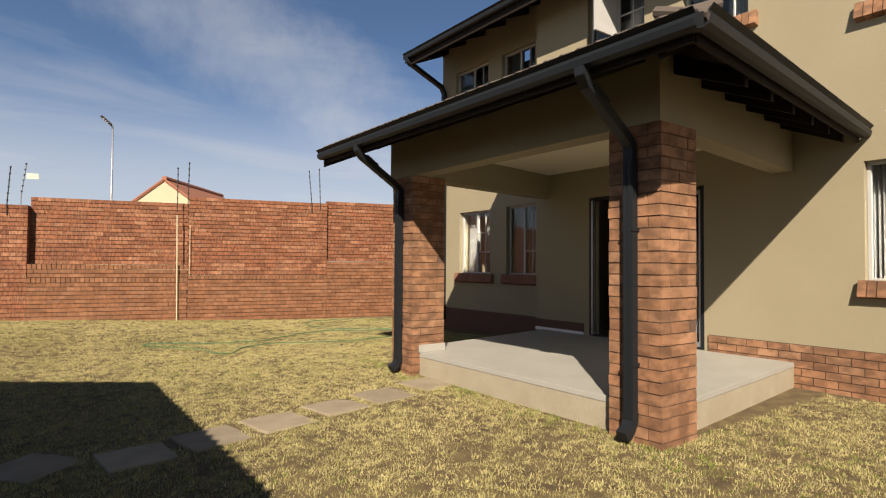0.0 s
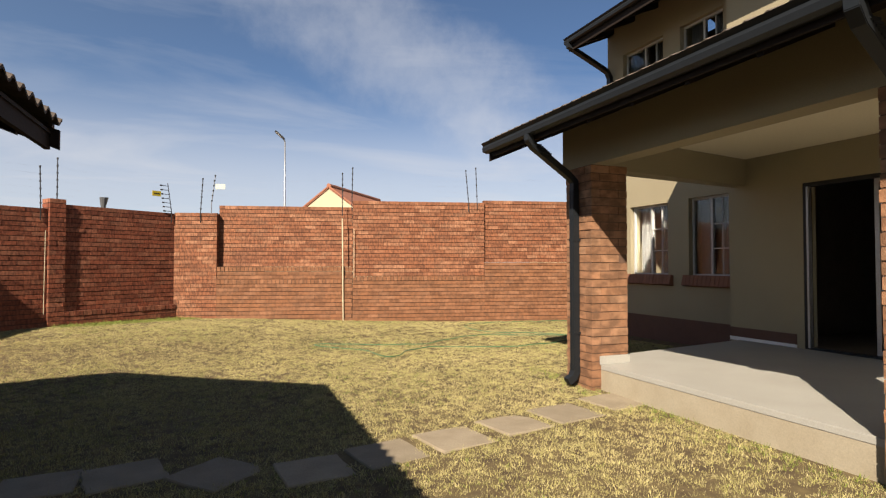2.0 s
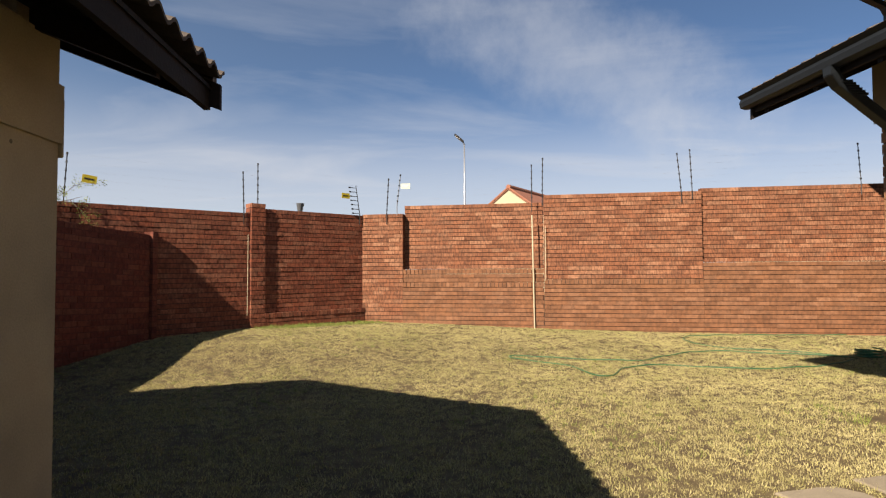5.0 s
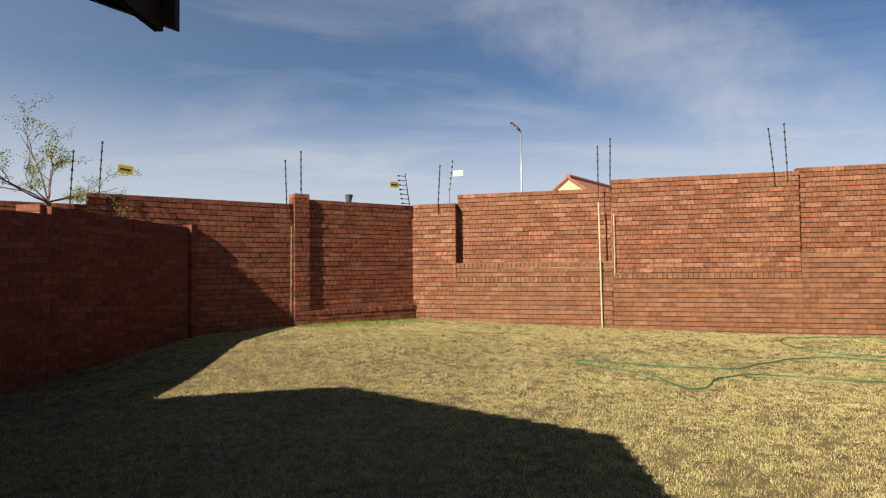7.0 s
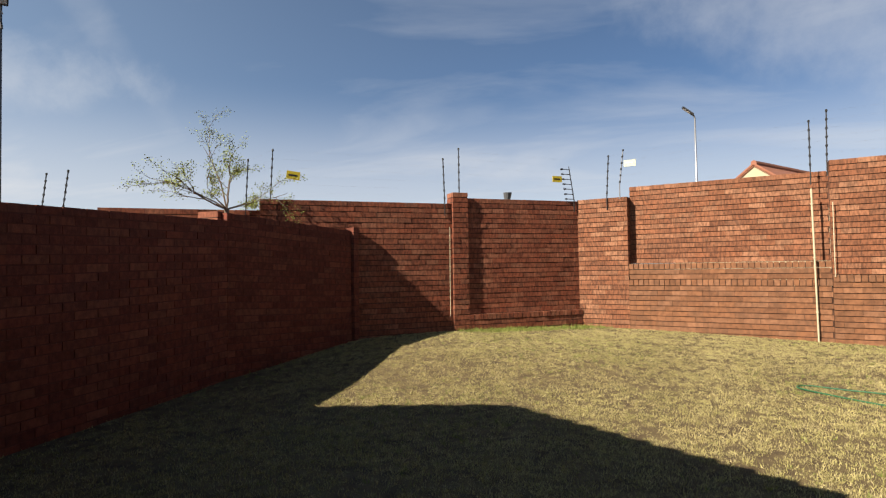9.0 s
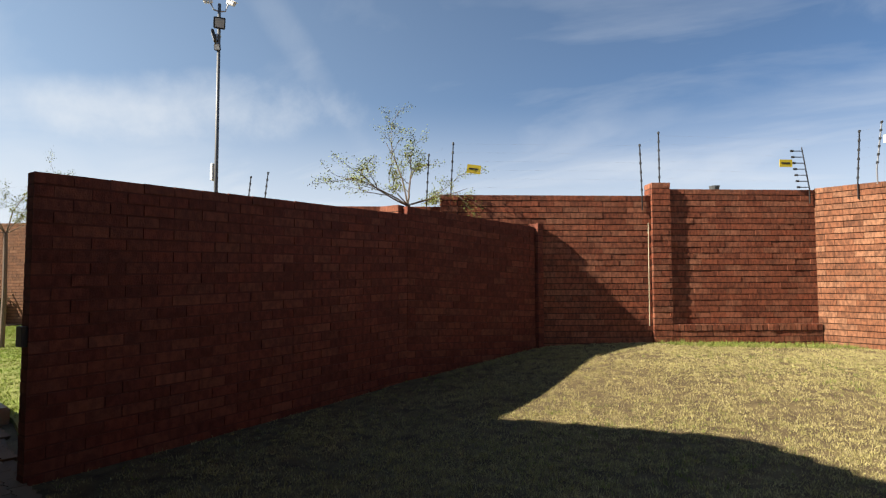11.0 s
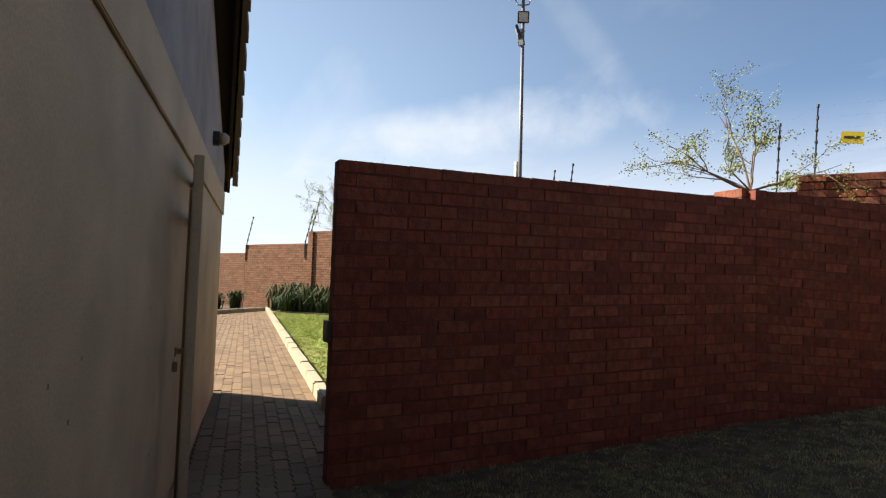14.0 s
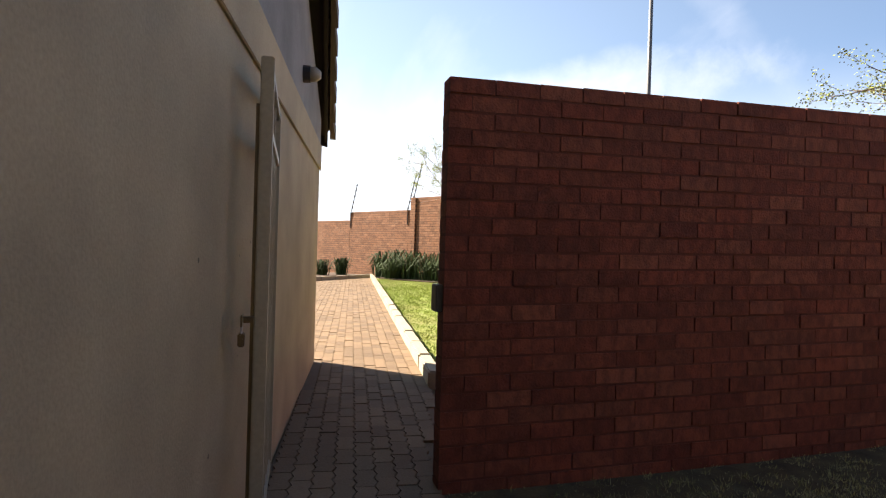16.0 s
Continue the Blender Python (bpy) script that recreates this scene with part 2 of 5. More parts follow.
FRAME_GREY = material("grey_white_window_paint", (0.40, 0.40, 0.385), (0.34, 0.34, 0.325), 0.5, fine=60, bump=0.04)
CREAM_STEEL = material("cream_painted_steel", (0.308, 0.273, 0.198), (0.258, 0.223, 0.159), 0.5, scale=6, fine=60, bump=0.05)
STEEL = material("galvanised_steel", (0.42, 0.43, 0.44), (0.36, 0.37, 0.38), 0.45, metal=0.8, fine=40, bump=0.03)
DARK_STEEL = material("dark_steel", (0.03, 0.03, 0.032), (0.05, 0.045, 0.04), 0.5, metal=0.3, fine=40)
CURTAIN = material("net_curtain", (0.215, 0.215, 0.208), (0.17, 0.17, 0.166), 0.9, scale=9, fine=60, bump=0.1)
ROOM = material("dim_room_paint", (0.20, 0.18, 0.15), (0.16, 0.14, 0.12), 0.9, fine=60)
STONE = material("concrete_stepping_stone", (0.255, 0.212, 0.148), (0.2, 0.162, 0.11), 0.9, scale=5, fine=90, bump=0.4, amount=0.8, pieces=0.12)
PAVER = material("brown_paver", (0.160, 0.106, 0.060), (0.115, 0.074, 0.042), 0.9, scale=2, fine=80, bump=0.3, pieces=0.22)
SAND = material("joint_sand", (0.12, 0.085, 0.055), (0.085, 0.06, 0.04), 0.95, fine=120)
KERB = material("painted_kerb", (0.34, 0.298, 0.215), (0.275, 0.235, 0.17), 0.85, scale=4, fine=70, bump=0.2)
SOIL = material("bed_soil", (0.0755, 0.0465, 0.0291), (0.0465, 0.0291, 0.0203), 0.95, scale=9, fine=60, bump=0.5)
GRASS_GROUND = material("dry_lawn_ground", (0.128, 0.095, 0.041), (0.058, 0.038, 0.019), 0.95, scale=7, fine=60, bump=0.9, amount=0.95)
STRAW = material("lawn_blades", (0.385, 0.338, 0.14), (0.255, 0.24, 0.078), 0.8, scale=1.3, fine=14, bump=0, amount=0.9, pieces=0.32, stain=(0.40, 0.342, 0.19), spec=0.2)
GREEN_GRASS = material("green_grass_blades", (0.141, 0.178, 0.0291), (0.174, 0.183, 0.0415), 0.8, scale=1.5, fine=30, bump=0, pieces=0.35)
LEAF = material("fresh_leaf", (0.216, 0.249, 0.0498), (0.149, 0.183, 0.0373), 0.7, scale=6, fine=40, bump=0, pieces=0.25)
LUSH = material("lush_grass_blades", (0.20, 0.29, 0.035), (0.26, 0.28, 0.055), 0.8, scale=1.5, fine=30, bump=0, pieces=0.35)
MOWN = material("mown_green_ground", (0.20, 0.25, 0.05), (0.17, 0.13, 0.05), 0.95, scale=1.1, fine=50, bump=0.8, amount=0.8)
CEILING_CREAM = material("cream_ceiling_board", (0.66, 0.60, 0.45), (0.62, 0.56, 0.42), 0.8, scale=1.5, fine=60, bump=0.03)
STRAP_LEAF = material("dark_strap_leaf", (0.042, 0.068, 0.020), (0.026, 0.043, 0.014), 0.7, scale=6, fine=40, bump=0, pieces=0.4, spec=0.2)
BARK = material("grey_brown_bark", (0.16, 0.12, 0.09), (0.11, 0.08, 0.06), 0.9, scale=20, fine=80)
HOSE_MAT = material("green_hose_plastic", (0.012, 0.10, 0.045), (0.02, 0.125, 0.055), 0.45, scale=8, fine=40, bump=0)
SIGN_YELLOW = material("yellow_sign", (0.515, 0.398, 0.0249), (0.481, 0.365, 0.0249), 0.5, fine=40, bump=0)
SIGN_WHITE = material("pale_sign", (0.502, 0.523, 0.383), (0.474, 0.488, 0.349), 0.5, fine=40, bump=0)
BLACK = material("black_print", (0.02, 0.02, 0.02), None, 0.6, fine=40, bump=0)
GREY_PLASTER = material("bare_grey_plaster", (0.212, 0.212, 0.223), (0.128, 0.128, 0.14), 0.9, scale=2.2, fine=70, bump=0.25, amount=0.9)
BRASS = material("worn_brass", (0.15, 0.11, 0.06), (0.09, 0.065, 0.04), 0.45, metal=0.7, fine=80)
PIPE_CREAM = material("cream_pvc", (0.488, 0.432, 0.293), (0.418, 0.363, 0.251), 0.5, fine=60, bump=0)


def glass_material(name, tint, alpha):
    m = bpy.data.materials.new(name)
    m.use_nodes = True
    b = m.node_tree.nodes["Principled BSDF"]
    b.inputs["Base Color"].default_value = (*tint, 1)
    b.inputs["Roughness"].default_value = 0.03
    b.inputs["Transmission Weight"].default_value = alpha
    b.inputs["IOR"].default_value = 1.45
    return m


GLASS = glass_material("window_glass", (0.9, 0.95, 0.95), 1.0)


# ---------------------------------------------------------------- builders
class Geo:
    """Collects boxes, tubes and sheets into one mesh."""

    def __init__(self):
        self.v, self.f = [], []

    def box(self, x0, x1, y0, y1, z0, z1, m=None):
        n = len(self.v)
        pts = [(x, y, z) for z in (z0, z1) for y in (y0, y1) for x in (x0, x1)]
        if m is not None:
            pts = [tuple(m @ Vector(p)) for p in pts]
        self.v += pts
        self.f += [tuple(n + k for k in q) for q in ((0, 2, 3, 1), (4, 5, 7, 6), (0, 1, 5, 4), (2, 6, 7, 3), (0, 4, 6, 2), (1, 3, 7, 5))]
        return self

    def prism(self, plan, z0, z1):
        """Upright prism on a plan polygon (counter-clockwise); z1 may be a list of heights, one for each corner."""
        n, c = len(self.v), len(plan)
        tops = z1 if isinstance(z1, (list, tuple)) else [z1] * c
        lows = z0 if isinstance(z0, (list, tuple)) else [z0] * c
        self.v += [(x, y, z) for (x, y), z in zip(plan, lows)] + [(x, y, z) for (x, y), z in zip(plan, tops)]
        self.f.append(tuple(n + k for k in reversed(range(c))))
        self.f.append(tuple(n + c + k for k in range(c)))
        for k in range(c):
            j = (k + 1) % c
            self.f.append((n + k, n + j, n + c + j, n + c + k))
        return self

    def tube(self, pts, radius, sides=8, cap=True):
        """Round tube along points; radius may be a list."""
        pts = [Vector(p) for p in pts]
        rs = radius if isinstance(radius, (list, tuple)) else [radius] * len(pts)
        n = len(self.v)
        for k, p in enumerate(pts):
            way = (pts[min(k + 1, len(pts) - 1)] - pts[max(k - 1, 0)]).normalized()
            a = way.orthogonal().normalized() if abs(way.z) < 0.99 else Vector((1, 0, 0))
            if abs(way.z) < 0.99:
                a = way.cross(Vector((0, 0, 1))).normalized()
            b = way.cross(a)
            for q in range(sides):
                t = 2 * math.pi * q / sides
                self.v.append(tuple(p + rs[k] * (math.cos(t) * a + math.sin(t) * b)))
        for k in range(len(pts) - 1):
            for q in range(sides):
                r = (q + 1) % sides
                self.f.append((n + k * sides + q, n + k * sides + r, n + (k + 1) * sides + r, n + (k + 1) * sides + q))
        if cap:
            self.f.append(tuple(n + q for q in reversed(range(sides))))
            self.f.append(tuple(n + (len(pts) - 1) * sides + q for q in range(sides)))
        return self

    def loft(self, rings, closed=True, cap=True):
        """Skin between rings of equal count."""
        n, c = len(self.v), len(rings[0])
        for r in rings:
            self.v += [tuple(p) for p in r]
        for k in range(len(rings) - 1):
            for q in range(c if closed else c - 1):
                r = (q + 1) % c
                self.f.append((n + k * c + q, n + k * c + r, n + (k + 1) * c + r, n + (k + 1) * c + q))
        if cap and closed:
            self.f.append(tuple(n + q for q in reversed(range(c))))
            self.f.append(tuple(n + (len(rings) - 1) * c + q for q in range(c)))
        return self

    def mesh(self, name, mat, bevel=0.0, smooth=False):
        me = bpy.data.meshes.new(name)
        me.from_pydata(self.v, [], self.f)
        if bevel:
            bm = bmesh.new()
            bm.from_mesh(me)
            bmesh.ops.recalc_face_normals(bm, faces=bm.faces)
            bmesh.ops.bevel(bm, geom=[e for e in bm.edges if len(e.link_faces) == 2 and e.calc_face_angle() > 0.5], offset=bevel, segments=2, affect="EDGES", clamp_overlap=True)
            bm.to_mesh(me)
            bm.free()
        else:
            bm = bmesh.new()
            bm.from_mesh(me)
            bmesh.ops.recalc_face_normals(bm, faces=bm.faces)
            bm.to_mesh(me)
            bm.free()
        if smooth:
            for p in me.polygons:
                p.use_smooth = True
        me.materials.append(mat)
        return me


def part(name, geo, mat, parent=None, label="", bevel=0.0, smooth=False):
    ob = new(name, geo.mesh(name, mat, bevel, smooth) if isinstance(geo, Geo) else geo)
    ob.parent = parent
    return tagged(ob, label)


def thing(name, label, category, group="", at=(0, 0, 0), kind=""):
    ob = new(name)
    ob.location = at
    return tagged(ob, label, category, group, kind)


GROUND_POINTS = [(-4.56, 6.75, -.05), (-4.53, 9.6, -.01), (-4.52, 10.6, .06), (-3.75, 12.8, .36), (-2.3, 13.9, .35), (-.56, 15.23, .29), (.5, 14.97, .26),
                 (3.2, 14.3, .18), (5.95, 13.67, .13), (8.5, 13, .13), (2.6, 9.7, .1), (4, 7, .17), (4, 3.6, .14), (7.1, 3, .13), (6, 1, .1), (2.4, 5.8, .07),
                 (.5, 5.9, .05), (.3, 1.1, .02), (-1, 6, -.02), (-6, 6.8, -.05), (-9, 7, -.05), (-14, 7.5, -.05), (-20, 8, -.05), (-1, 9.5, .06), (-14, 10, -.03)]
GP = np.array(GROUND_POINTS)


def ground_z(x, y):
    x, y = np.asarray(x, float), np.asarray(y, float)
    d2 = (x[..., None] - GP[:, 0]) ** 2 + (y[..., None] - GP[:, 1]) ** 2
    w = np.exp(-d2 / (2 * 1.5 ** 2)) + 1e-9 / (1 + d2)
    return (w * GP[:, 2]).sum(-1) / w.sum(-1)


def gz(x, y):
    return float(ground_z(np.array([x]), np.array([y]))[0])


def make_ground():
    """One sheet from the yard to the horizon."""
    xs = np.concatenate([[-3000, -800, -200, -80, -45], np.arange(-30, 16, 0.4), [20, 30, 60, 200, 800, 3000]])
    ys = np.concatenate([[-3000, -800, -200, -60, -20], np.arange(-8, 20, 0.4), [24, 35, 60, 200, 800, 3000]])
    X, Y = np.meshgrid(xs, ys)
    Z = ground_z(X, Y)
    g = Geo()
    g.v = np.stack([X, Y, Z], -1).reshape(-1, 3).tolist()
    w = len(xs)
    g.f = [(j * w + i, j * w + i + 1, (j + 1) * w + i + 1, (j + 1) * w + i) for j in range(len(ys) - 1) for i in range(w - 1)]
    ob = part("ground", g, GRASS_GROUND, smooth=True)
    return tagged(ob, "patchy dry yellow-green lawn over brown soil", "ground", kind="structure")


make_ground()


# ---------------------------------------------------------------- brickwork
COURSE, LENGTH, JOINT = 0.085, 0.232, 0.010


def plan_matrix(a, d):
    """Local x along the wall, y from the yard into the wall, z up."""
    d = Vector((d[0], d[1], 0)).normalized()
    n = Vector((-d.y, d.x, 0))
    return Matrix(((d.x, n.x, 0, a[0]), (d.y, n.y, 0, a[1]), (0, 0, 1, 0), (0, 0, 0, 1)))


def unit_brick(name, mat, lx, ly, lz):
    g = Geo().box(-lx / 2, lx / 2, -ly / 2, ly / 2, -lz / 2, lz / 2)
    return g.mesh(name, mat)


def brick_wall(name, label, a, d, panels, focus, mat=BRICK, mortar=MORTAR, n_near=300, seed=1, low_mat=None, low=1.6, recess=0.014, rise=0.0):
    """panels: (s0, s1, z0, z1, front, back, bond); front and back are distances out of the wall line, towards the yard positive.
    bond: 'run' for stretchers, 'rowlock' for bricks set on edge; rise: how the courses climb along the wall."""
    rnd = random.Random(seed)
    m = plan_matrix(a, d)
    m[2][0] = rise
    core, spots = Geo(), []
    for s0, s1, z0, z1, front, back, bond in panels:
        core.box(s0 + 0.004, s1 - 0.004, recess - front, -back - recess, z0, z1 - 0.02, m)
        if bond == "run":
            rows = max(1, round((z1 - z0) / COURSE))
            h = (z1 - z0) / rows
            for r in range(rows):
                gap = 0.0035 if mat is not BRICK_SHADED else 0.007
                s = s0 - (LENGTH / 2 if r % 2 else 0)
                while s < s1 - 0.02:
                    p0, p1 = max(s, s0), min(s + LENGTH, s1)
                    if p1 - p0 > 0.03:
                        spots.append(((p0 + p1) / 2, -(front + back) / 2 + rnd.uniform(-0.004, 0.004), z0 + (r + 0.5) * h, p1 - p0 - gap, front - back, h - 0.0125, low_mat if low_mat and z1 <= low else mat))
                    s += LENGTH
        else:
            step = 0.083
            k = max(1, round((s1 - s0) / step))
            w = (s1 - s0) / k
            for i in range(k):
                spots.append((s0 + (i + 0.5) * w, -(front + back) / 2 + rnd.uniform(-0.004, 0.004), (z0 + z1) / 2, w - 0.012, front - back, z1 - z0 - 0.008, low_mat or mat))
    ob = tagged(part(name, core, mortar), label, "wall", kind="structure")
    spots.sort(key=lambda p: math.hypot(p[0] - focus[0], 1.2 * (p[2] - focus[1])))
    shared, rests = {}, {}
    for i, (s, o, z, lx, ly, lz, bm) in enumerate(spots):
        if i < n_near:
            key = (round(lx, 2), round(ly, 3), round(lz, 3), bm.name)
            if key not in shared:
                shared[key] = unit_brick("brick", bm, lx, ly, lz)
            b = new("brick", shared[key])
            b.parent = ob
            b.matrix_local = m @ Matrix.Translation((s, o, z)) @ Euler((0, rnd.gauss(0, 0.004), rnd.gauss(0, 0.004))).to_matrix().to_4x4()
        else:
            rests.setdefault(bm.name, (bm, Geo()))[1].box(s - lx / 2, s + lx / 2, o - ly / 2, o + ly / 2, z - lz / 2, z + lz / 2, m)
    for bm, rest in rests.values():
        me = bpy.data.meshes.new("bricks")
        me.from_pydata(rest.v, [], rest.f)
        me.materials.append(bm)
        rb = new("bricks", me)
        rb.parent = ob
        tagged(rb, kind="stuff")
    return ob


FAR_A, FAR_D = (-0.565, 15.238), (0.9724, -0.2335)
DIAG_A, DIAG_D = (-6.594, 10.611), (0.7933, 0.6088)
GATE_A, GATE_D = (-4.465, 6.70), (0.0113, 0.99994)
END_A, END_D = (-4.42, 10.50), (0.655, 2.27)

brick_wall("wall_north", "weathered red brick boundary wall in stepped panels", FAR_A, FAR_D, [
    (0, 0.88, 0, 2.57, 0, -0.25, "run"),
    (0.88, 3.8, 0, 1.02, 0.01, -0.31, "run"), (0.88, 3.8, 1.02, 1.125, 0.022, -0.31, "rowlock"), (0.88, 3.8, 1.125, 1.295, -0.02, -0.31, "run"),
    (0.88, 3.8, 1.295, 1.395, -0.01, -0.31, "rowlock"), (0.88, 3.8, 1.395, 2.755, -0.19, -0.31, "run"),
    (3.8, 6.82, 0, 1.08, 0.025, -0.25, "run"), (3.8, 6.82, 1.08, 1.185, 0.04, -0.25, "rowlock"), (3.8, 6.82, 1.185, 2.885, -0.01, -0.25, "run"),
    (6.82, 13.5, 0, 1.50, 0.015, -0.25, "run"), (6.82, 13.5, 1.50, 2.945, -0.08, -0.25, "run"),
], (2.6, 1.4), seed=2, low_mat=BRICK_LOW)
brick_wall("wall_northwest", "red brick boundary wall with piers and ledge", DIAG_A, DIAG_D, [
    (0, 2.1, -0.1, 2.28, 0, -0.12, "run"), (2.1, 2.35, -0.1, 2.45, 0.03, -0.22, "run"), (2.35, 5.15, -0.1, 2.45, 0, -0.12, "run"),
    (5.15, 5.42, 0, 2.635, 0.055, -0.22, "run"), (5.42, 7.62, 0, 0.50, 0.055, -0.12, "run"), (5.42, 7.62, 0.50, 0.595, 0.065, -0.12, "rowlock"),
    (5.42, 7.62, 0.595, 2.55, 0, -0.12, "run"),
], (5.3, 1.4), seed=3, mat=BRICK_RED)
# shade is put into the side wall's brick colour; its sunlit pier stays red
brick_wall("wall_side", "red brick garden wall with open end, shade in brick colour", GATE_A, GATE_D, [
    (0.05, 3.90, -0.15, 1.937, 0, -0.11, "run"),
], (1.4, 1.0), mat=BRICK_SHADED, mortar=MORTAR_DARK, recess=0.006, seed=4, rise=0.019)
brick_wall("wall_side_pier", "red brick pier between two lengths of garden wall", GATE_A, GATE_D, [
    (3.765, 3.90, -0.09, 2.125, -0.112, -0.40, "run")], (3.85, 2.0), mat=BRICK_RED, recess=0.006, n_near=60, seed=14)
brick_wall("wall_side_end", "red brick garden wall joining the boundary, shade in brick colour", END_A, END_D, [
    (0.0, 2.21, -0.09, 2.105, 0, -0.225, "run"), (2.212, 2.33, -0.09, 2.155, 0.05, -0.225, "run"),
], (0.6, 1.2), mat=BRICK_SHADED, mortar=MORTAR_DARK, recess=0.006, n_near=200, seed=5, rise=-0.056)
WEST_A, WEST_D = (-29.81, 5.52), (0.871, 0.491)
brick_wall("wall_west", "sunlit brick boundary wall closing the driveway", WEST_A, WEST_D, [
    (0, 5.998, -0.2, 2.1, 0, -0.25, "run"), (6.0, 9.65, -0.2, 2.42, 0, -0.25, "run"), (9.65, 9.9, -0.2, 2.84, 0.06, -0.3, "run"), (9.9, 13.0, -0.2, 2.84, 0, -0.25, "run"),
], (8.0, 1.5), mat=BRICK_LOW, n_near=150, seed=6)
brick_wall("wall_lawn", "brick boundary wall behind the driveway lawn", (-18.75, 12.29), (12.15, -1.68), [
    (0, 12.27, -0.2, 2.25, 0, -0.22, "run")], (9, 1.5), n_near=0, seed=7)


# electric fence
def fence_post(a, d, s, z_wall, lean=0.0, height=0.75, below=0.22, out=0.02, mat=DARK_STEEL, comb=0, back=0.0, thick=1.0):
    m = plan_matrix(a, d)
    base = m @ Vector((s, -out, z_wall))
    post = thing("fence_post", "black steel electric fence post with insulators on wall", "fence post", "electric fence", at=base)
    way = (m.to_3x3() @ Vector((math.sin(lean), math.sin(back), 1))).normalized()
    side = m.to_3x3() @ Vector((1, 0, 0))
    bar = part("bar", Geo().tube([Vector((0, 0, -below)), (0, 0, 0), way * height], 0.0095 * thick, 4), mat, post)
    if comb:
        for k in range(comb):
            p = way * (0.02 + height * k / comb * 1.02)
            arm = part("insulator_arm", Geo().tube([p, p - side * 0.17], 0.007, 5), mat, bar, "horizontal insulator arm")
            part("insulator", Geo().tube([p - side * 0.14, p - side * 0.18], 0.016, 6), BLACK, bar)
    else:
        for k in range(6):
            p = way * (0.08 + (height - 0.1) * k / 5)
            part("insulator", Geo().tube([p - way * 0.016 * thick, p + way * 0.016 * thick], 0.0165 * thick, 6), BLACK, bar, "black bobbin insulator")
    return post


def sign(a, d, s, z, w, h, mat, label, tilt=0):
    m = plan_matrix(a, d)
    t = thing("warning_sign", label, "sign", at=m @ Vector((s, -0.03, z)))
    t.rotation_euler = (m @ Matrix.Rotation(radians(tilt), 4, "Y")).to_euler()
    part("plate", Geo().box(-w / 2, w / 2, -0.003, 0.003, -h / 2, h / 2), mat, t)
    part("print", Geo().box(-w * 0.36, w * 0.3, -0.006, -0.0035, -h * 0.08, h * 0.12), BLACK if mat is SIGN_YELLOW else STEEL, t, "unreadable printed line")
    return t


for s, zw, lean in ((0.54, 2.57, 0.06), (3.57, 2.755, 0.0), (3.78, 2.885, 0.02), (6.44, 2.885, -0.09), (6.64, 2.945, -0.04), (9.6, 2.945, -0.05)):
    fence_post(FAR_A, FAR_D, s, zw, lean)
fence_post(FAR_A, FAR_D, 0.76, 2.755, 0.12, 0.65, mat=STEEL, out=0.0)
sign(FAR_A, FAR_D, 0.95, 3.14, 0.2, 0.11, SIGN_WHITE, "pale warning sign on electric fence post")
for s, zw, lean in ((5.02, 2.45, -0.03), (5.28, 2.635, 0.0), (1.9, 2.28, 0.05), (2.25, 2.45, 0.05)):
    fence_post(DIAG_A, DIAG_D, s, zw, lean)
fence_post(DIAG_A, DIAG_D, 7.52, 2.56, -0.16, 0.62, comb=7)
sign(DIAG_A, DIAG_D, 7.17, 2.93, 0.19, 0.11, SIGN_YELLOW, "yellow warning sign on fence wires")
sign(DIAG_A, DIAG_D, 2.58, 2.81, 0.2, 0.125, SIGN_YELLOW, "yellow warning sign wired askew to fence", tilt=7)
for s, zw in ((6.05, 2.3), (9.45, 2.4), (9.75, 2.8)):
    fence_post(WEST_A, WEST_D, s, zw, 0.34, 1.25, below=0.5, thick=2.0)
for s, zw in ((11.05, 2.25), (11.55, 2.25), (4.0, 2.25)):
    fence_post((-18.75, 12.29), (12.15, -1.68), s, zw, 0.22, 0.6)


def fence_wires():
    g = Geo()
    fm, dm = plan_matrix(FAR_A, FAR_D), plan_matrix(DIAG_A, DIAG_D)
    for k in range(6):
        dz = 0.1 + 0.125 * k
        g.tube([fm @ Vector((s, -0.02, z + dz)) for s, z in ((0.56, 2.57), (3.57, 2.755), (3.78, 2.885), (6.4, 2.885), (6.62, 2.945), (9.6, 2.945))], 0.00035, 3)
        g.tube([dm @ Vector((s, -0.02, z + dz)) for s, z in ((1.95, 2.28), (2.28, 2.45), (5.0, 2.45), (5.28, 2.6), (7.5, 2.56))], 0.00035, 3)
    t = part("fence_wire", g, STEEL)
    tagged(t, "thin strands of electric fence wire above the walls", "wire", kind="stuff")
    g = Geo()
    wm = plan_matrix(WEST_A, WEST_D)
    for k in range(6):
        g.tube([wm @ Vector((s, -0.02, z + 0.1 + 0.2 * k)) for s, z in ((-2, 2.2), (6.2, 2.3), (9.6, 2.5), (13, 2.84))], 0.0012, 3)
    tagged(part("fence_wire", g, STEEL), "thin strands of electric fence wire above driveway wall", "wire", kind="stuff")


fence_wires()


def conduit(s, z0, z1, r, lean, label, a=FAR_A, d=FAR_D):
    m = plan_matrix(a, d)
    t = thing("conduit_pipe", label, "pipe", at=m @ Vector((s, -0.05, z0)))
    dx = m.to_3x3() @ Vector((lean, 0.0, z1 - z0))
    part("pipe", Geo().tube([(0, 0, -0.05), dx * 0.5, dx], r, 8), PIPE_CREAM, t)
    for k in (0.2, 0.55, 0.9):
        p = dx * k
        part("clip", Geo().tube([p - Vector((0, 0, 0.012)), p + Vector((0, 0, 0.012))], r * 1.5, 8), PIPE_CREAM, t)


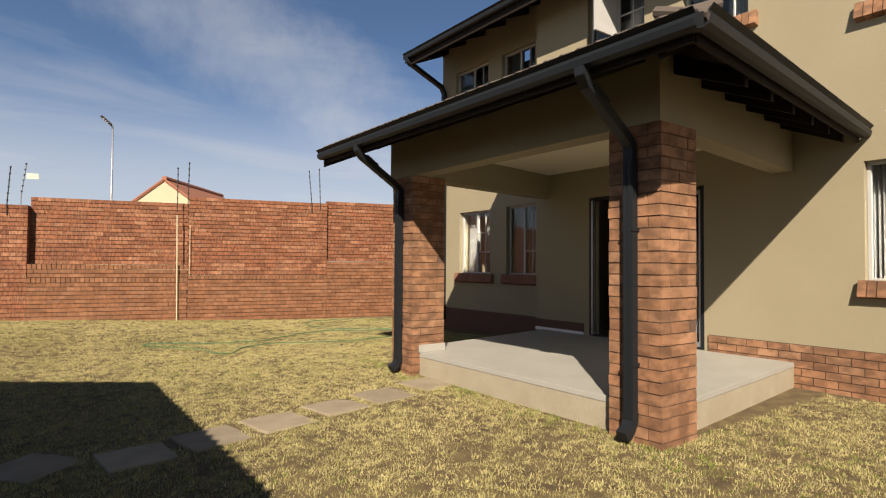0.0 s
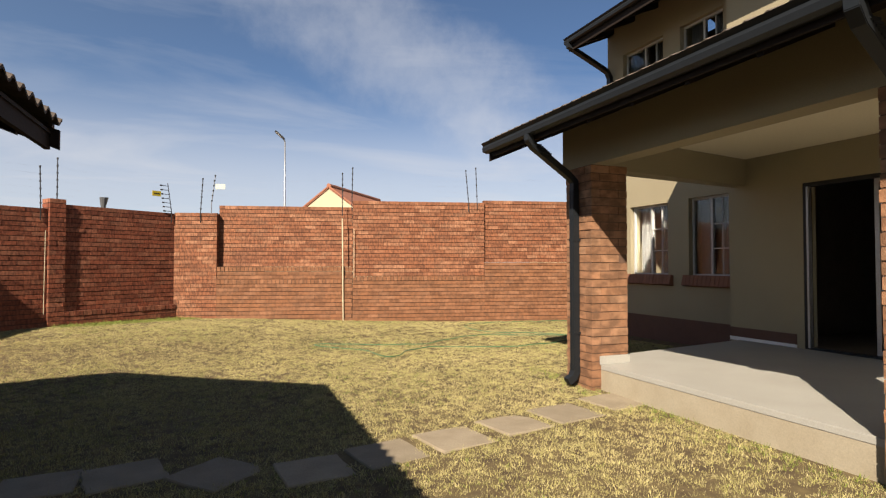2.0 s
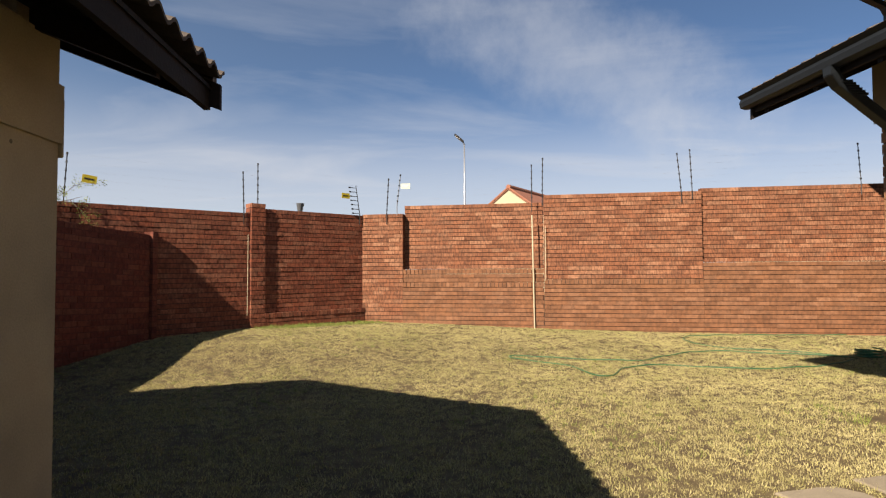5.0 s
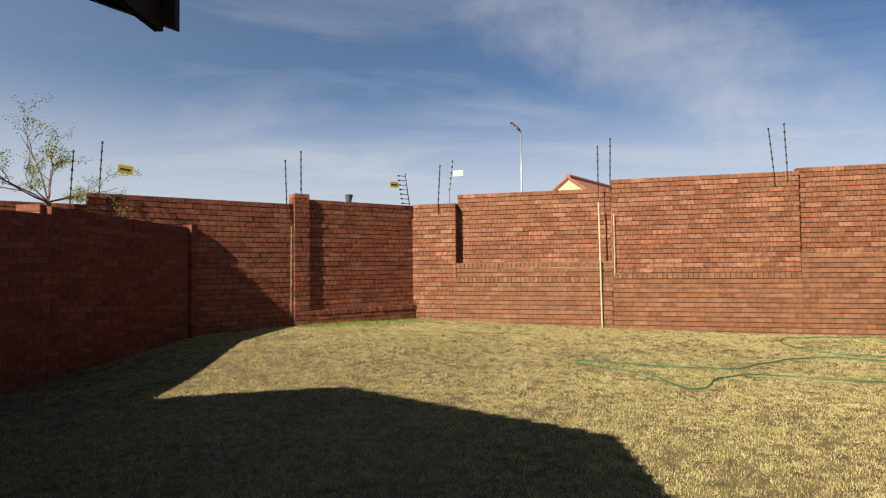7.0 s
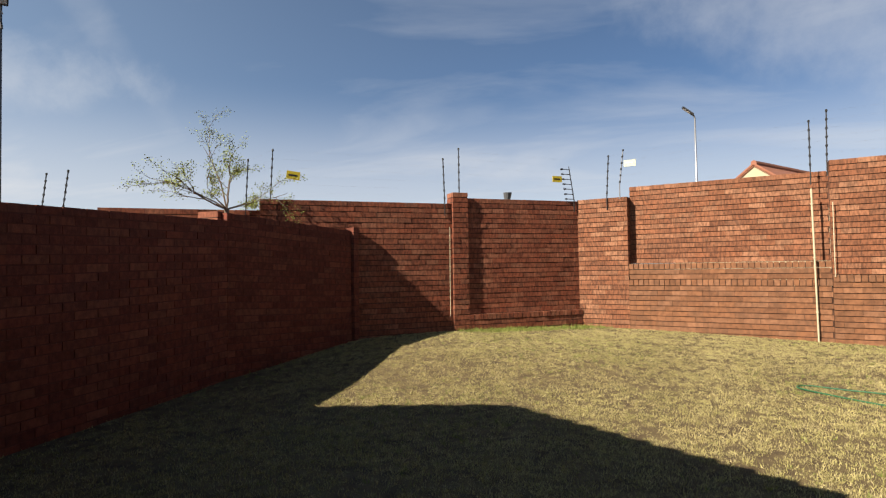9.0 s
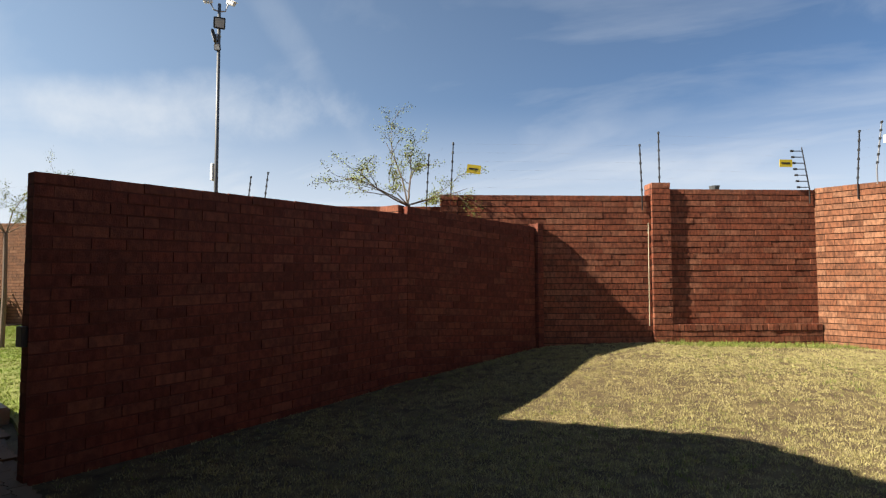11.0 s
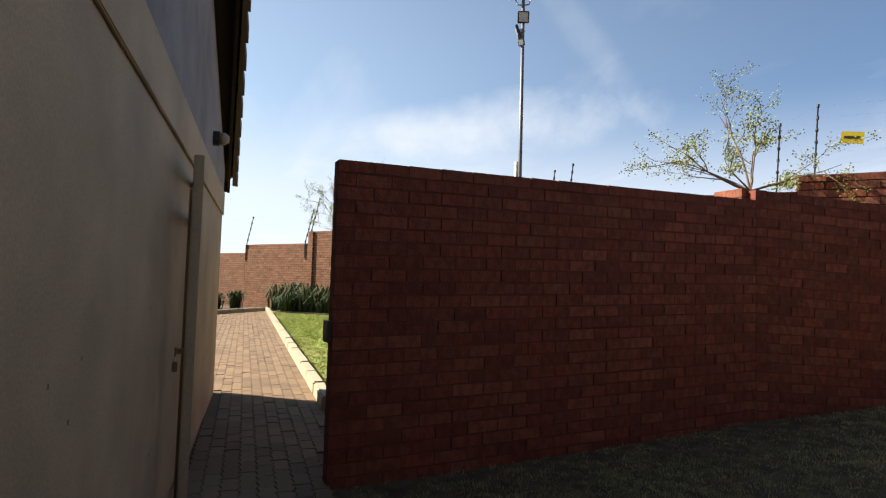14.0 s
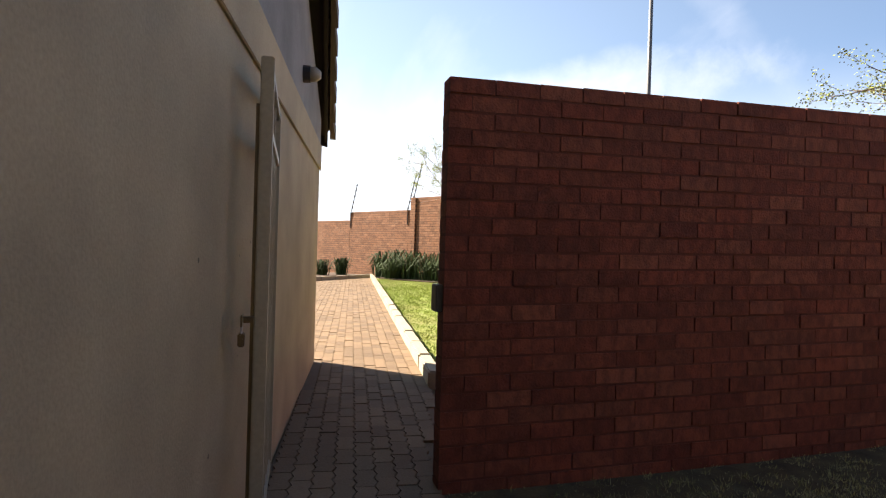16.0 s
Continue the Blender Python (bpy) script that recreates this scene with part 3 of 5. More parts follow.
conduit(3.6, 0.18, 2.47, 0.013, -0.03, "cream plastic conduit pipe fixed up the brick wall")
conduit(3.83, 1.2, 2.25, 0.006, 0.0, "thin cream conduit clipped to brick wall")
conduit(5.08, 0.62, 2.05, 0.005, 0.01, "thin pale conduit beside the brick pier", DIAG_A, DIAG_D)

# ---------------------------------------------------------------- garage
BACK_A, BACK_D = Vector((-1.1, 5.46)), Vector((-0.991, 0.1327)).normalized()
BACK_LEN = 6.55
BACK_N = Vector((0.1327, 0.991)).normalized()
EAVE_X, EAVE_Z, RIDGE_X, RIDGE_Z = -0.57, 2.30, -4.3, 3.77


def back_pt(s, off=0.0):
    p = BACK_A + BACK_D * s + BACK_N * off
    return (p.x, p.y)


def roof_z(x):
    return RIDGE_Z - (abs(x - RIDGE_X)) * (RIDGE_Z - EAVE_Z) / (EAVE_X - RIDGE_X)


def garage():
    xw = back_pt(BACK_LEN)
    g = Geo()

    def stretch(s0, s1, z0, z1a, z1b):
        a, b, c, d = back_pt(s0, -0.22), back_pt(s1, -0.22), back_pt(s1), back_pt(s0)
        g.prism([d, c, b, a], z0, [z1a, z1b, z1b, z1a])
    under = lambda s: roof_z(back_pt(s)[0]) - 0.12
    ridge_s = (RIDGE_X + 1.1) / BACK_D.x
    stretch(0, ridge_s, -0.3, under(0), under(ridge_s))
    stretch(ridge_s, BACK_LEN, -0.3, under(ridge_s), under(BACK_LEN))
    w = tagged(part("wall_garage_back", g, PLASTER_OLD), "weathered beige plastered garage gable wall", "wall", kind="structure")
    g = Geo()
    g.prism([back_pt(-0.015, 0.016), back_pt(BACK_LEN + 0.015, 0.016), back_pt(BACK_LEN + 0.015, 0.0005), back_pt(-0.015, 0.0005)], 1.845, 2.085)
    part("plaster_band", g, PLASTER_OLD, w, bevel=0.004)
    g = Geo().prism([(-1.1, -4.0), (-1.1, 5.455), (-1.32, 5.48), (-1.32, -4.0)], -0.3, 2.32)
    w2 = tagged(part("wall_garage_side", g, PLASTER_OLD), "beige plastered garage side wall in shade", "wall", kind="structure")
    part("plaster_band", Geo().prism([(-1.085, -4), (-1.085, 5.47), (-1.0995, 5.47), (-1.0995, -4)], 1.9, 2.14), PLASTER_OLD, w2)
    xo = xw[0]
    g = Geo().prism([(xo, xw[1] - 0.03), (xo + 0.22, xw[1] - 0.06), (xo + 0.22, -4), (xo, -4)], -0.3, 2.3)
    tagged(part("wall_garage_west", g, PLASTER_OLD), "beige plastered garage side wall", "wall", kind="structure")
    g = Geo().prism([(xo, -4), (-1.1, -4), (-1.1, -4.22), (xo, -4.22)], -0.3, [2.3, 2.3, 2.3, 2.3])
    tagged(part("wall_garage_front", g, PLASTER_OLD), "beige plastered garage wall", "wall", kind="structure")

    part("bare_gable_plaster", Geo().loft([[(*back_pt(s, o), z) for s, z in ((0.02, 2.086), (BACK_LEN - 0.02, 2.086), (BACK_LEN - 0.02, under(BACK_LEN) - 0.02), (ridge_s, under(ridge_s) - 0.02), (0.02, under(0) - 0.02))] for o in (0.0005, 0.006)]), GREY_PLASTER, w, "unpainted grey plaster of the gable")
    # tiled roof: wavy sheet in stepped rows, with thickness
    xe_w = 2 * RIDGE_X - EAVE_X
    rows, period = 12, 0.15

    def verge_y(x):
        t = (EAVE_X - x) / (EAVE_X - xe_w)
        return 5.88 + (xw[1] + 0.14 - 5.88) * t
    roof = thing("garage_roof", "brown concrete tiled gable roof of the garage", "roof", at=(RIDGE_X, 1, RIDGE_Z), kind="structure")
    for side, xe in ((1, EAVE_X), (-1, xe_w)):
        g = Geo()
        ny = 1 + int((verge_y(xe) + 4.3) / (period / 6))
        rings = []
        for r in range(rows):
            for u, lift in ((0.0, 0.035), (1.0, 0.0)):
                x = xe + (RIDGE_X - xe) * (r + u) / rows
                ring = []
                yv = verge_y(x)
                for j in range(ny + 1):
                    y = yv - j * period / 6
                    wave = 0.022 * math.cos(2 * math.pi * (j / 6.0))
                    ring.append((x - RIDGE_X, y - 1, roof_z(x) + lift + wave - RIDGE_Z))
                rings.append(ring)
        top = g.loft(rings, closed=False)
        n = len(g.v)
        g.v += [(x, y, z - 0.018) for x, y, z in g.v]
        g.f += [tuple(n + k for k in reversed(f)) for f in g.f]
        c = ny + 1
        for k in range(len(rings) - 1):
            g.f.append((k * c, (k + 1) * c, n + (k + 1) * c, n + k * c))
        for j in range(ny):
            g.f.append((j, j + 1, n + j + 1, n + j))
        part("tile_slope", g, TILE, roof, smooth=False)
        # verge tiles and barge board
        vb, vt = Geo(), Geo()
        for r in range(rows):
            xa, xb = xe + (RIDGE_X - xe) * r / rows, xe + (RIDGE_X - xe) * (r + 1) / rows
            ya, yb = verge_y(xa), verge_y(xb)
            za, zb = roof_z(xa), roof_z(xb)
            flare, out = 0.04, 0.012
            xa -= side * 0.05 if r == 0 else 0.0
            quad = [(xa - RIDGE_X, ya + flare - 1, za - 0.075 - RIDGE_Z), (xb - RIDGE_X, yb + out - 1, zb - 0.06 - RIDGE_Z), (xb - RIDGE_X, yb + out - 1, zb + 0.03 - RIDGE_Z), (xa - RIDGE_X, ya + flare - 1, za + 0.065 - RIDGE_Z)]
            vt.loft([quad, [(x, ya - 0.02 - 1 if k in (0, 3) else yb - 0.02 - 1, z) for k, (x, y, z) in enumerate(quad)]])
        part("verge_tiles", vt, TILE, roof)
        xa, xb = xe, RIDGE_X
        quad = [(xa - RIDGE_X, verge_y(xa) - 0.04 - 1, roof_z(xa) - 0.15 - RIDGE_Z), (xb - RIDGE_X, verge_y(xb) - 0.04 - 1, roof_z(xb) - 0.15 - RIDGE_Z), (xb - RIDGE_X, verge_y(xb) - 0.04 - 1, roof_z(xb) - 0.03 - RIDGE_Z), (xa - RIDGE_X, verge_y(xa) - 0.04 - 1, roof_z(xa) - 0.03 - RIDGE_Z)]
        vb.loft([quad, [(x, y - 0.03, z) for x, y, z in quad]])
        part("barge_board", vb, BROWN_WOOD, roof)
        # fascia, soffit boarding and rafters under the overhang
        fx = xe - side * 0.05
        part("fascia", Geo().box(min(fx, fx - side * 0.03) - RIDGE_X, max(fx, fx - side * 0.03) - RIDGE_X, -5.2, verge_y(xe) - 0.05 - 1, EAVE_Z - 0.15 - RIDGE_Z, EAVE_Z - 0.03 - RIDGE_Z), BROWN_WOOD, roof)
        so = Geo()
        so.loft([[(xe - side * 0.04 - RIDGE_X, -5.2, EAVE_Z - 0.06 - RIDGE_Z), (RIDGE_X - RIDGE_X, -5.2, -0.09), (0, verge_y(RIDGE_X) - 0.05 - 1, -0.09), (xe - side * 0.04 - RIDGE_X, verge_y(xe) - 0.05 - 1, EAVE_Z - 0.06 - RIDGE_Z)],
                 [(xe - side * 0.04 - RIDGE_X, -5.2, EAVE_Z - 0.045 - RIDGE_Z), (RIDGE_X - RIDGE_X, -5.2, -0.075), (0, verge_y(RIDGE_X) - 0.05 - 1, -0.075), (xe - side * 0.04 - RIDGE_X, verge_y(xe) - 0.05 - 1, EAVE_Z - 0.045 - RIDGE_Z)]])
        part("soffit_board", so, BROWN_WOOD, roof)
        for k in range(10):
            y = 5.3 - k * 0.95
            x0, x1 = xe - side * 0.08, xe - side * 0.75
            quad = [(x0 - RIDGE_X, y - 1, roof_z(x0) - 0.2 - RIDGE_Z), (x1 - RIDGE_X, y - 1, roof_z(x1) - 0.2 - RIDGE_Z), (x1 - RIDGE_X, y - 1, roof_z(x1) - 0.07 - RIDGE_Z), (x0 - RIDGE_X, y - 1, roof_z(x0) - 0.07 - RIDGE_Z)]
            part("rafter", Geo().loft([quad, [(x, yy + 0.04, z) for x, yy, z in quad]]), BROWN_WOOD, roof)

    # steel passage gate, swung back against the wall: local x from the free edge to the hinges, y away from the wall
    free, hinge, gate_top = Vector((-3.90, 5.955)), Vector((-4.80, 5.972)), 1.755
    along = (hinge - free).normalized()
    off = Vector((along.y, -along.x))
    W = (hinge - free).length
    gate = thing("security_gate", "cream painted steel gate swung open against the garage wall", "gate", at=(*free, 0))
    T = Matrix(((along.x, off.x, 0, 0), (along.y, off.y, 0, 0), (0, 0, 1, 0), (0, 0, 0, 1)))
    stile = part("free_stile", Geo().box(0.0, 0.045, -0.022, 0.022, -0.01, gate_top, T), CREAM_STEEL, gate, bevel=0.004)
    part("hinge_stile", Geo().box(W - 0.045, W, -0.02, 0.02, -0.01, gate_top, T), CREAM_STEEL, gate, bevel=0.004)
    for z in (0.04, gate_top - 0.26, gate_top - 0.04):
        part("rail", Geo().box(0.045, W - 0.045, -0.017, 0.017, z, z + 0.036, T), CREAM_STEEL, gate, bevel=0.003)
    for k in range(7):
        x = 0.045 + (W - 0.09) * (k + 0.5) / 7
        part("bar", Geo().box(x - 0.008, x + 0.008, -0.008, 0.008, 0.076, gate_top - 0.26, T), CREAM_STEEL, gate)
    for k in range(2):
        x = 0.045 + (W - 0.09) * (k + 1) / 3
        part("top_bar", Geo().box(x - 0.008, x + 0.008, -0.008, 0.008, gate_top - 0.224, gate_top - 0.04, T), CREAM_STEEL, gate)
    part("lock_strip", Geo().box(0.012, 0.018, -0.034, -0.022, -0.005, gate_top - 0.16, T), BRASS, stile, "rust-brown closing strip along the stile")
    part("hasp", Geo().box(-0.05, 0.012, -0.06, -0.054, 0.845, 0.885, T), BRASS, stile, "worn metal hasp", bevel=0.002)
    part("staple", Geo().box(-0.012, 0.012, -0.054, -0.022, 0.855, 0.875, T), BRASS, stile, "staple holding a padlock")
    for z in (0.25, 1.45):
        part("hinge", Geo().tube([T @ Vector((W + 0.012, -0.01, z)), T @ Vector((W + 0.012, -0.01, z + 0.11))], 0.013, 8), CREAM_STEEL, gate, "welded barrel hinge")
    lock = thing("padlock", "small worn brass padlock hanging from a hasp", "padlock", at=Vector((*free, 0)) + T @ Vector((-0.03, -0.057, 0.825)))
    part("body", Geo().box(-0.02, 0.02, -0.011, 0.011, -0.045, 0.0, T), BRASS, lock, bevel=0.004)
    part("shackle", Geo().tube([T @ Vector(p) for p in ((-0.012, 0, 0), (-0.012, 0, 0.035), (0, 0, 0.046), (0.012, 0, 0.035), (0.012, 0, 0))], 0.0035, 6), STEEL, lock)
    lamp = thing("wall_lamp", "small bulkhead lamp under the garage eave", "wall lamp", at=(*back_pt(4.9, 0.006), 2.30))
    part("base", Geo().tube([Vector((0, 0, 0.0)), BACK_N.to_3d() * 0.05], 0.06, 12), DARK_STEEL, lamp)
    part("glass_dome", Geo().tube([BACK_N.to_3d() * 0.05, BACK_N.to_3d() * 0.09, BACK_N.to_3d() * 0.12], [0.052, 0.05, 0.025], 12), CREAM_STEEL, lamp, "frosted dome", smooth=True)


garage()

# ---------------------------------------------------------------- house
FRONT_X, WING_X, CORNER_Y, WING_END = 7.12, 7.45, 7.78, 10.9


def pierced_wall(name, label, x, y0, y1, z0, z1, holes, thick=0.23, mat=PLASTER):
    """A wall that faces west at x, with openings (y0, y1, z0, z1) through it."""
    g = Geo()
    ys = sorted({y0, y1, *(v for h in holes for v in h[:2])})
    zs = sorted({z0, z1, *(v for h in holes for v in h[2:])})
    solid = lambda i, k: 0 <= i < len(ys) - 1 and 0 <= k < len(zs) - 1 and not any(h[0] < (ys[i] + ys[i + 1]) / 2 < h[1] and h[2] < (zs[k] + zs[k + 1]) / 2 < h[3] for h in holes)
    index = {}

    def vert(s, i, k):
        if (s, i, k) not in index:
            index[s, i, k] = len(g.v)
            g.v.append((x + s * thick, ys[i], zs[k]))
        return index[s, i, k]
    for i in range(len(ys) - 1):
        for k in range(len(zs) - 1):
            if not solid(i, k):
                continue
            for s in (0, 1):
                g.f.append((vert(s, i, k), vert(s, i + 1, k), vert(s, i + 1, k + 1), vert(s, i, k + 1)))
            for di, dk, a, b in ((-1, 0, (i, k), (i, k + 1)), (1, 0, (i + 1, k), (i + 1, k + 1)), (0, -1, (i, k), (i + 1, k)), (0, 1, (i, k + 1), (i + 1, k + 1))):
                if not solid(i + di, k + dk):
                    g.f.append((vert(0, *a), vert(0, *b), vert(1, *b), vert(1, *a)))
    return tagged(part(name, g, mat), label, "wall", kind="structure")


GROUND_WINDOW = (1.95, 3.19, 1.30, 2.52)
SLIDING = (4.88, 6.68, 0.40, 2.46)
UPPER = [(5.72, 6.70, 4.72, 5.75), (4.32, 5.15, 4.42, 5.5), (1.95, 3.2, 4.12, 5.4)]
WING_WINDOWS = [(9.33, 10.28, 1.26, 2.50), (8.08, 8.87, 1.26, 2.52), (9.40, 10.44, 4.1, 5.42), (8.14, 9.01, 4.1, 5.40)]

wall_w = pierced_wall("wall_house_west", "beige plastered house wall with openings", FRONT_X, -3.0, CORNER_Y, 0.0, 5.92, [GROUND_WINDOW, SLIDING, *UPPER])
wall_wing = pierced_wall("wall_house_wing", "beige plastered wing wall with windows", WING_X, CORNER_Y, WING_END, 0.0, 6.05, WING_WINDOWS)
g = Geo().box(WING_X + 0.23, 12.0, WING_END - 0.22, WING_END, 0, 5.9).box(11.8, 12, -3, WING_END - 0.22, 0, 5.9).box(FRONT_X + 0.23, 11.8, -3, -2.78, 0, 5.9)
tagged(part("wall_house_rest", g, PLASTER), "beige plastered outer house walls", "wall", kind="structure")
g = Geo().box(FRONT_X + 0.23, 11.8, -2.78, CORNER_Y, 0.2, 0.39).box(WING_X + 0.23, 11.8, CORNER_Y, WING_END - 0.22, 0.2, 0.39)
tagged(part("floor_house", g, ROOM), "dim tiled floor inside the house", "floor", kind="structure")
g = Geo().box(FRONT_X + 0.23, 11.8, -2.78, CORNER_Y, 2.75, 2.95).box(WING_X + 0.23, 11.8, CORNER_Y, WING_END - 0.22, 2.75, 2.95)
tagged(part("ceiling_house", g, ROOM), "dim ceiling inside the house", "ceiling", kind="structure")
g = Geo().box(10.2, 10.3, -2.78, WING_END - 0.22, 0.39, 2.75).box(FRONT_X + 0.23, 10.2, 7.66, 7.76, 0.39, 2.75).box(FRONT_X + 0.23, 10.2, 3.6, 3.7, 0.39, 2.75)
tagged(part("wall_inner", g, ROOM), "dim inner partition walls", "wall", kind="structure")
g = Geo().box(9.6, 9.7, -2.78, WING_END - 0.22, 2.95, 6.2)
tagged(part("wall_inner_upper", g, ROOM), "dim inner partition of the upper storey", "wall", kind="structure")

# painted plinth band
part("painted_plinth", Geo().box(WING_X - 0.012, WING_X - 0.0005, CORNER_Y + 0.001, WING_END, 0.0, 0.55), PLINTH_BROWN, wall_wing, "dark brown painted plinth")
part("painted_plinth", Geo().box(FRONT_X - 0.012, FRONT_X - 0.0005, SLIDING[1] + 0.1, CORNER_Y, 0.44, 0.57), PLINTH_BROWN, wall_w, "dark brown painted plinth")
part("skirting", Geo().box(FRONT_X - 0.014, FRONT_X - 0.0005, SLIDING[1] + 0.1, CORNER_Y, 0.39, 0.44), WHITE, wall_w, "pale skirting")


def brick_plinth():
    """Five courses of face brick along the foot of the house wall."""
    core = Geo().box(FRONT_X - 0.019, FRONT_X - 0.001, -3.0, 4.82, 0.0, 0.6)
    pl = part("brick_plinth", core, MORTAR_PALE, wall_w, "orange face brick plinth")
    shared = {}
    rest = Geo()
    n = 0
    for r in range(7):
        z0 = 0.6 - (r + 1) * COURSE
        y = 4.82 + (LENGTH / 2 if r % 2 else 0)
        while y > -3:
            a, b = max(y - LENGTH, -3), min(y, 4.82)
            if b - a > 0.04:
                if n < 160 and y > 1.5:
                    key = round(b - a, 2)
                    if key not in shared:
                        shared[key] = unit_brick("brick", BRICK_FACE, 0.03, b - a - JOINT, COURSE - JOINT)
                    o = new("brick", shared[key])
                    o.parent = wall_w
                    o.location = (FRONT_X - 0.010, (a + b) / 2, z0 + COURSE / 2)
                    n += 1
                else:
                    rest.box(FRONT_X - 0.025, FRONT_X, a + 0.005, b - 0.005, z0 + 0.005, z0 + COURSE - 0.005)
            y -= LENGTH
    part("bricks", rest, BRICK_FACE, wall_w)


brick_plinth()


def window(name, label, x, box, rows=3, sill=True, dark_frame=False, sill_mat=BRICK_FACE, opened=False):
    y0, y1, z0, z1 = box
    w = thing(name, label, "window", at=(x, (y0 + y1) / 2, z0), kind="structure")
    cy = (y0 + y1) / 2
    hw, h = (y1 - y0) / 2, z1 - z0
    fm = FRAME_GREY
    d = 0.08
    fr = Geo().box(d, d + 0.05, -hw, -hw + 0.036, 0, h).box(d, d + 0.05, hw - 0.036, hw, 0, h).box(d, d + 0.05, -hw + 0.036, hw - 0.036, 0, 0.036).box(d, d + 0.05, -hw + 0.036, hw - 0.036, h - 0.036, h)
    part("window_frame", fr, fm, w, bevel=0.004)
    part("mullion", Geo().box(d, d + 0.045, -0.02, 0.02, 0.036, h - 0.036), fm, w)
    for k in range(1, rows):
        z = 0.05 + (h - 0.1) * k / rows
        part("glazing_bar", Geo().box(d + 0.01, d + 0.035, -hw + 0.036, -0.02, z - 0.009, z + 0.009), fm, w)
    part("glazing_bar", Geo().box(d + 0.01, d + 0.035, -hw / 2 - 0.009, -hw / 2 + 0.009, 0.036, h - 0.036), fm, w)
    p = part("pane", Geo().box(d + 0.02, d + 0.026, -hw + 0.04, hw - 0.04, 0.04, h - 0.04), GLASS, w, "clear glass")
    p.visible_shadow = False
    if opened:
        part("open_casement", Geo().box(-0.42, 0.06, 0.0, 0.03, 0.05, h - 0.05).box(-0.43, -0.39, -0.004, 0.034, 0.05, h - 0.05), fm, w, "white casement standing open")
    if sill:
        n = int((2 * hw + 0.24) / 0.083)
        me = unit_brick("sill_brick", sill_mat, 0.15, 0.074, 0.17)
        for k in range(n):
            o = new("sill_brick", me)
            o.parent = w
            o.location = (0.0, -hw - 0.12 + (k + 0.5) * 0.083, -0.085)
            o.rotation_euler = (0, 0.25, 0)
    cur = thing("curtain", "white net curtain hanging behind the window", "curtain", "window curtains", at=(x + 0.3, cy, z0 - 0.1))
    g = Geo()
    steps = 60
    for side in (-1, 1):
        rings = []
        for zz in (0.0, h + 0.15):
            rings.append([(0.03 * math.sin(k * 1.1), side * (hw * 1.05 - k / steps * hw * (0.95 if side < 0 else 0.7)), zz) for k in range(steps + 1)])
        g.loft(rings, closed=False)
    part("fabric", g, CURTAIN, cur, smooth=True)
    part("rail", Geo().tube([(0.0, -hw - 0.1, h + 0.16), (0.0, hw + 0.1, h + 0.16)], 0.012, 8), WHITE, cur)
    return w


window("window_1", "white framed house window with brick sill", FRONT_X, GROUND_WINDOW)
SILL_DARK = material("dark_sill_brick", (0.20, 0.09, 0.055), (0.15, 0.07, 0.045), 0.85, fine=90, pieces=0.15)
window("window_2", "white framed barred window with brown brick sill", WING_X, WING_WINDOWS[0], sill_mat=SILL_DARK)
window("window_3", "white framed window in shade with brown brick sill", WING_X, WING_WINDOWS[1], sill_mat=SILL_DARK)
window("window_4", "upper storey window with white frame", WING_X, WING_WINDOWS[2], sill_mat=SILL_DARK)
window("window_5", "upper storey window with white frame", WING_X, WING_WINDOWS[3], sill_mat=SILL_DARK)
window("window_6", "upper storey window with casement standing open", FRONT_X, UPPER[0], opened=True)
window("window_7", "upper storey window with brick sill", FRONT_X, UPPER[1])
window("window_8", "upper storey window with brick sill", FRONT_X, UPPER[2])


def sliding_door():
    y0, y1, z0, z1 = SLIDING
    d = thing("door_2", "aluminium sliding patio door standing half open", "sliding door", at=(FRONT_X, (y0 + y1) / 2, z0), kind="structure")
    hw, h = (y1 - y0) / 2, z1 - z0
    part("door_frame", Geo().box(0.0, 0.1, -hw, -hw + 0.05, 0, h).box(0.0, 0.1, hw - 0.05, hw, 0, h).box(0.0, 0.1, -hw + 0.05, hw - 0.05, h - 0.05, h).box(0.0, 0.1, -hw + 0.05, hw - 0.05, 0, 0.025), CHARCOAL, d, bevel=0.004)
    for off, c in ((0.02, -hw / 2), (0.06, -hw / 2 + 0.1)):
        leaf = part("sliding_leaf", Geo().box(off, off + 0.03, c - hw / 2 + 0.03, c - hw / 2 + 0.08, 0.03, h - 0.05).box(off, off + 0.03, c + hw / 2 - 0.05, c + hw / 2, 0.03, h - 0.05)
                    .box(off, off + 0.03, c - hw / 2 + 0.08, c + hw / 2 - 0.05, 0.03, 0.09).box(off, off + 0.03, c - hw / 2 + 0.08, c + hw / 2 - 0.05, h - 0.1, h - 0.05), STEEL, d)
        p = part("pane", Geo().box(off + 0.012, off + 0.018, c - hw / 2 + 0.07, c + hw / 2 - 0.04, 0.08, h - 0.09), GLASS, leaf, "clear glass")
        p.visible_shadow = False
    part("door_jamb", Geo().box(-0.01, 0.05, hw - 0.075, hw - 0.05, 0.02, h - 0.05), STEEL, d, "pale aluminium jamb edge")


sliding_door()

# patio floor
SLAB = [(4.08, 3.50), (7.118, 3.85), (7.118, 7.62), (4.43, 7.12), (4.08, 7.08)]
slab = tagged(part("patio_floor", Geo().prism(SLAB, 0.345, 0.40), CONCRETE, bevel=0.006), "smooth pale grey concrete patio slab", "floor", kind="structure")
side = [(4.083, 3.503), (7.118, 3.853), (7.118, 7.617), (4.43, 7.117), (4.083, 7.077)]
part("slab_edge", Geo().prism(side, 0.0, 0.345), SLAB_SIDE, slab, "beige plastered edge with earth stains")


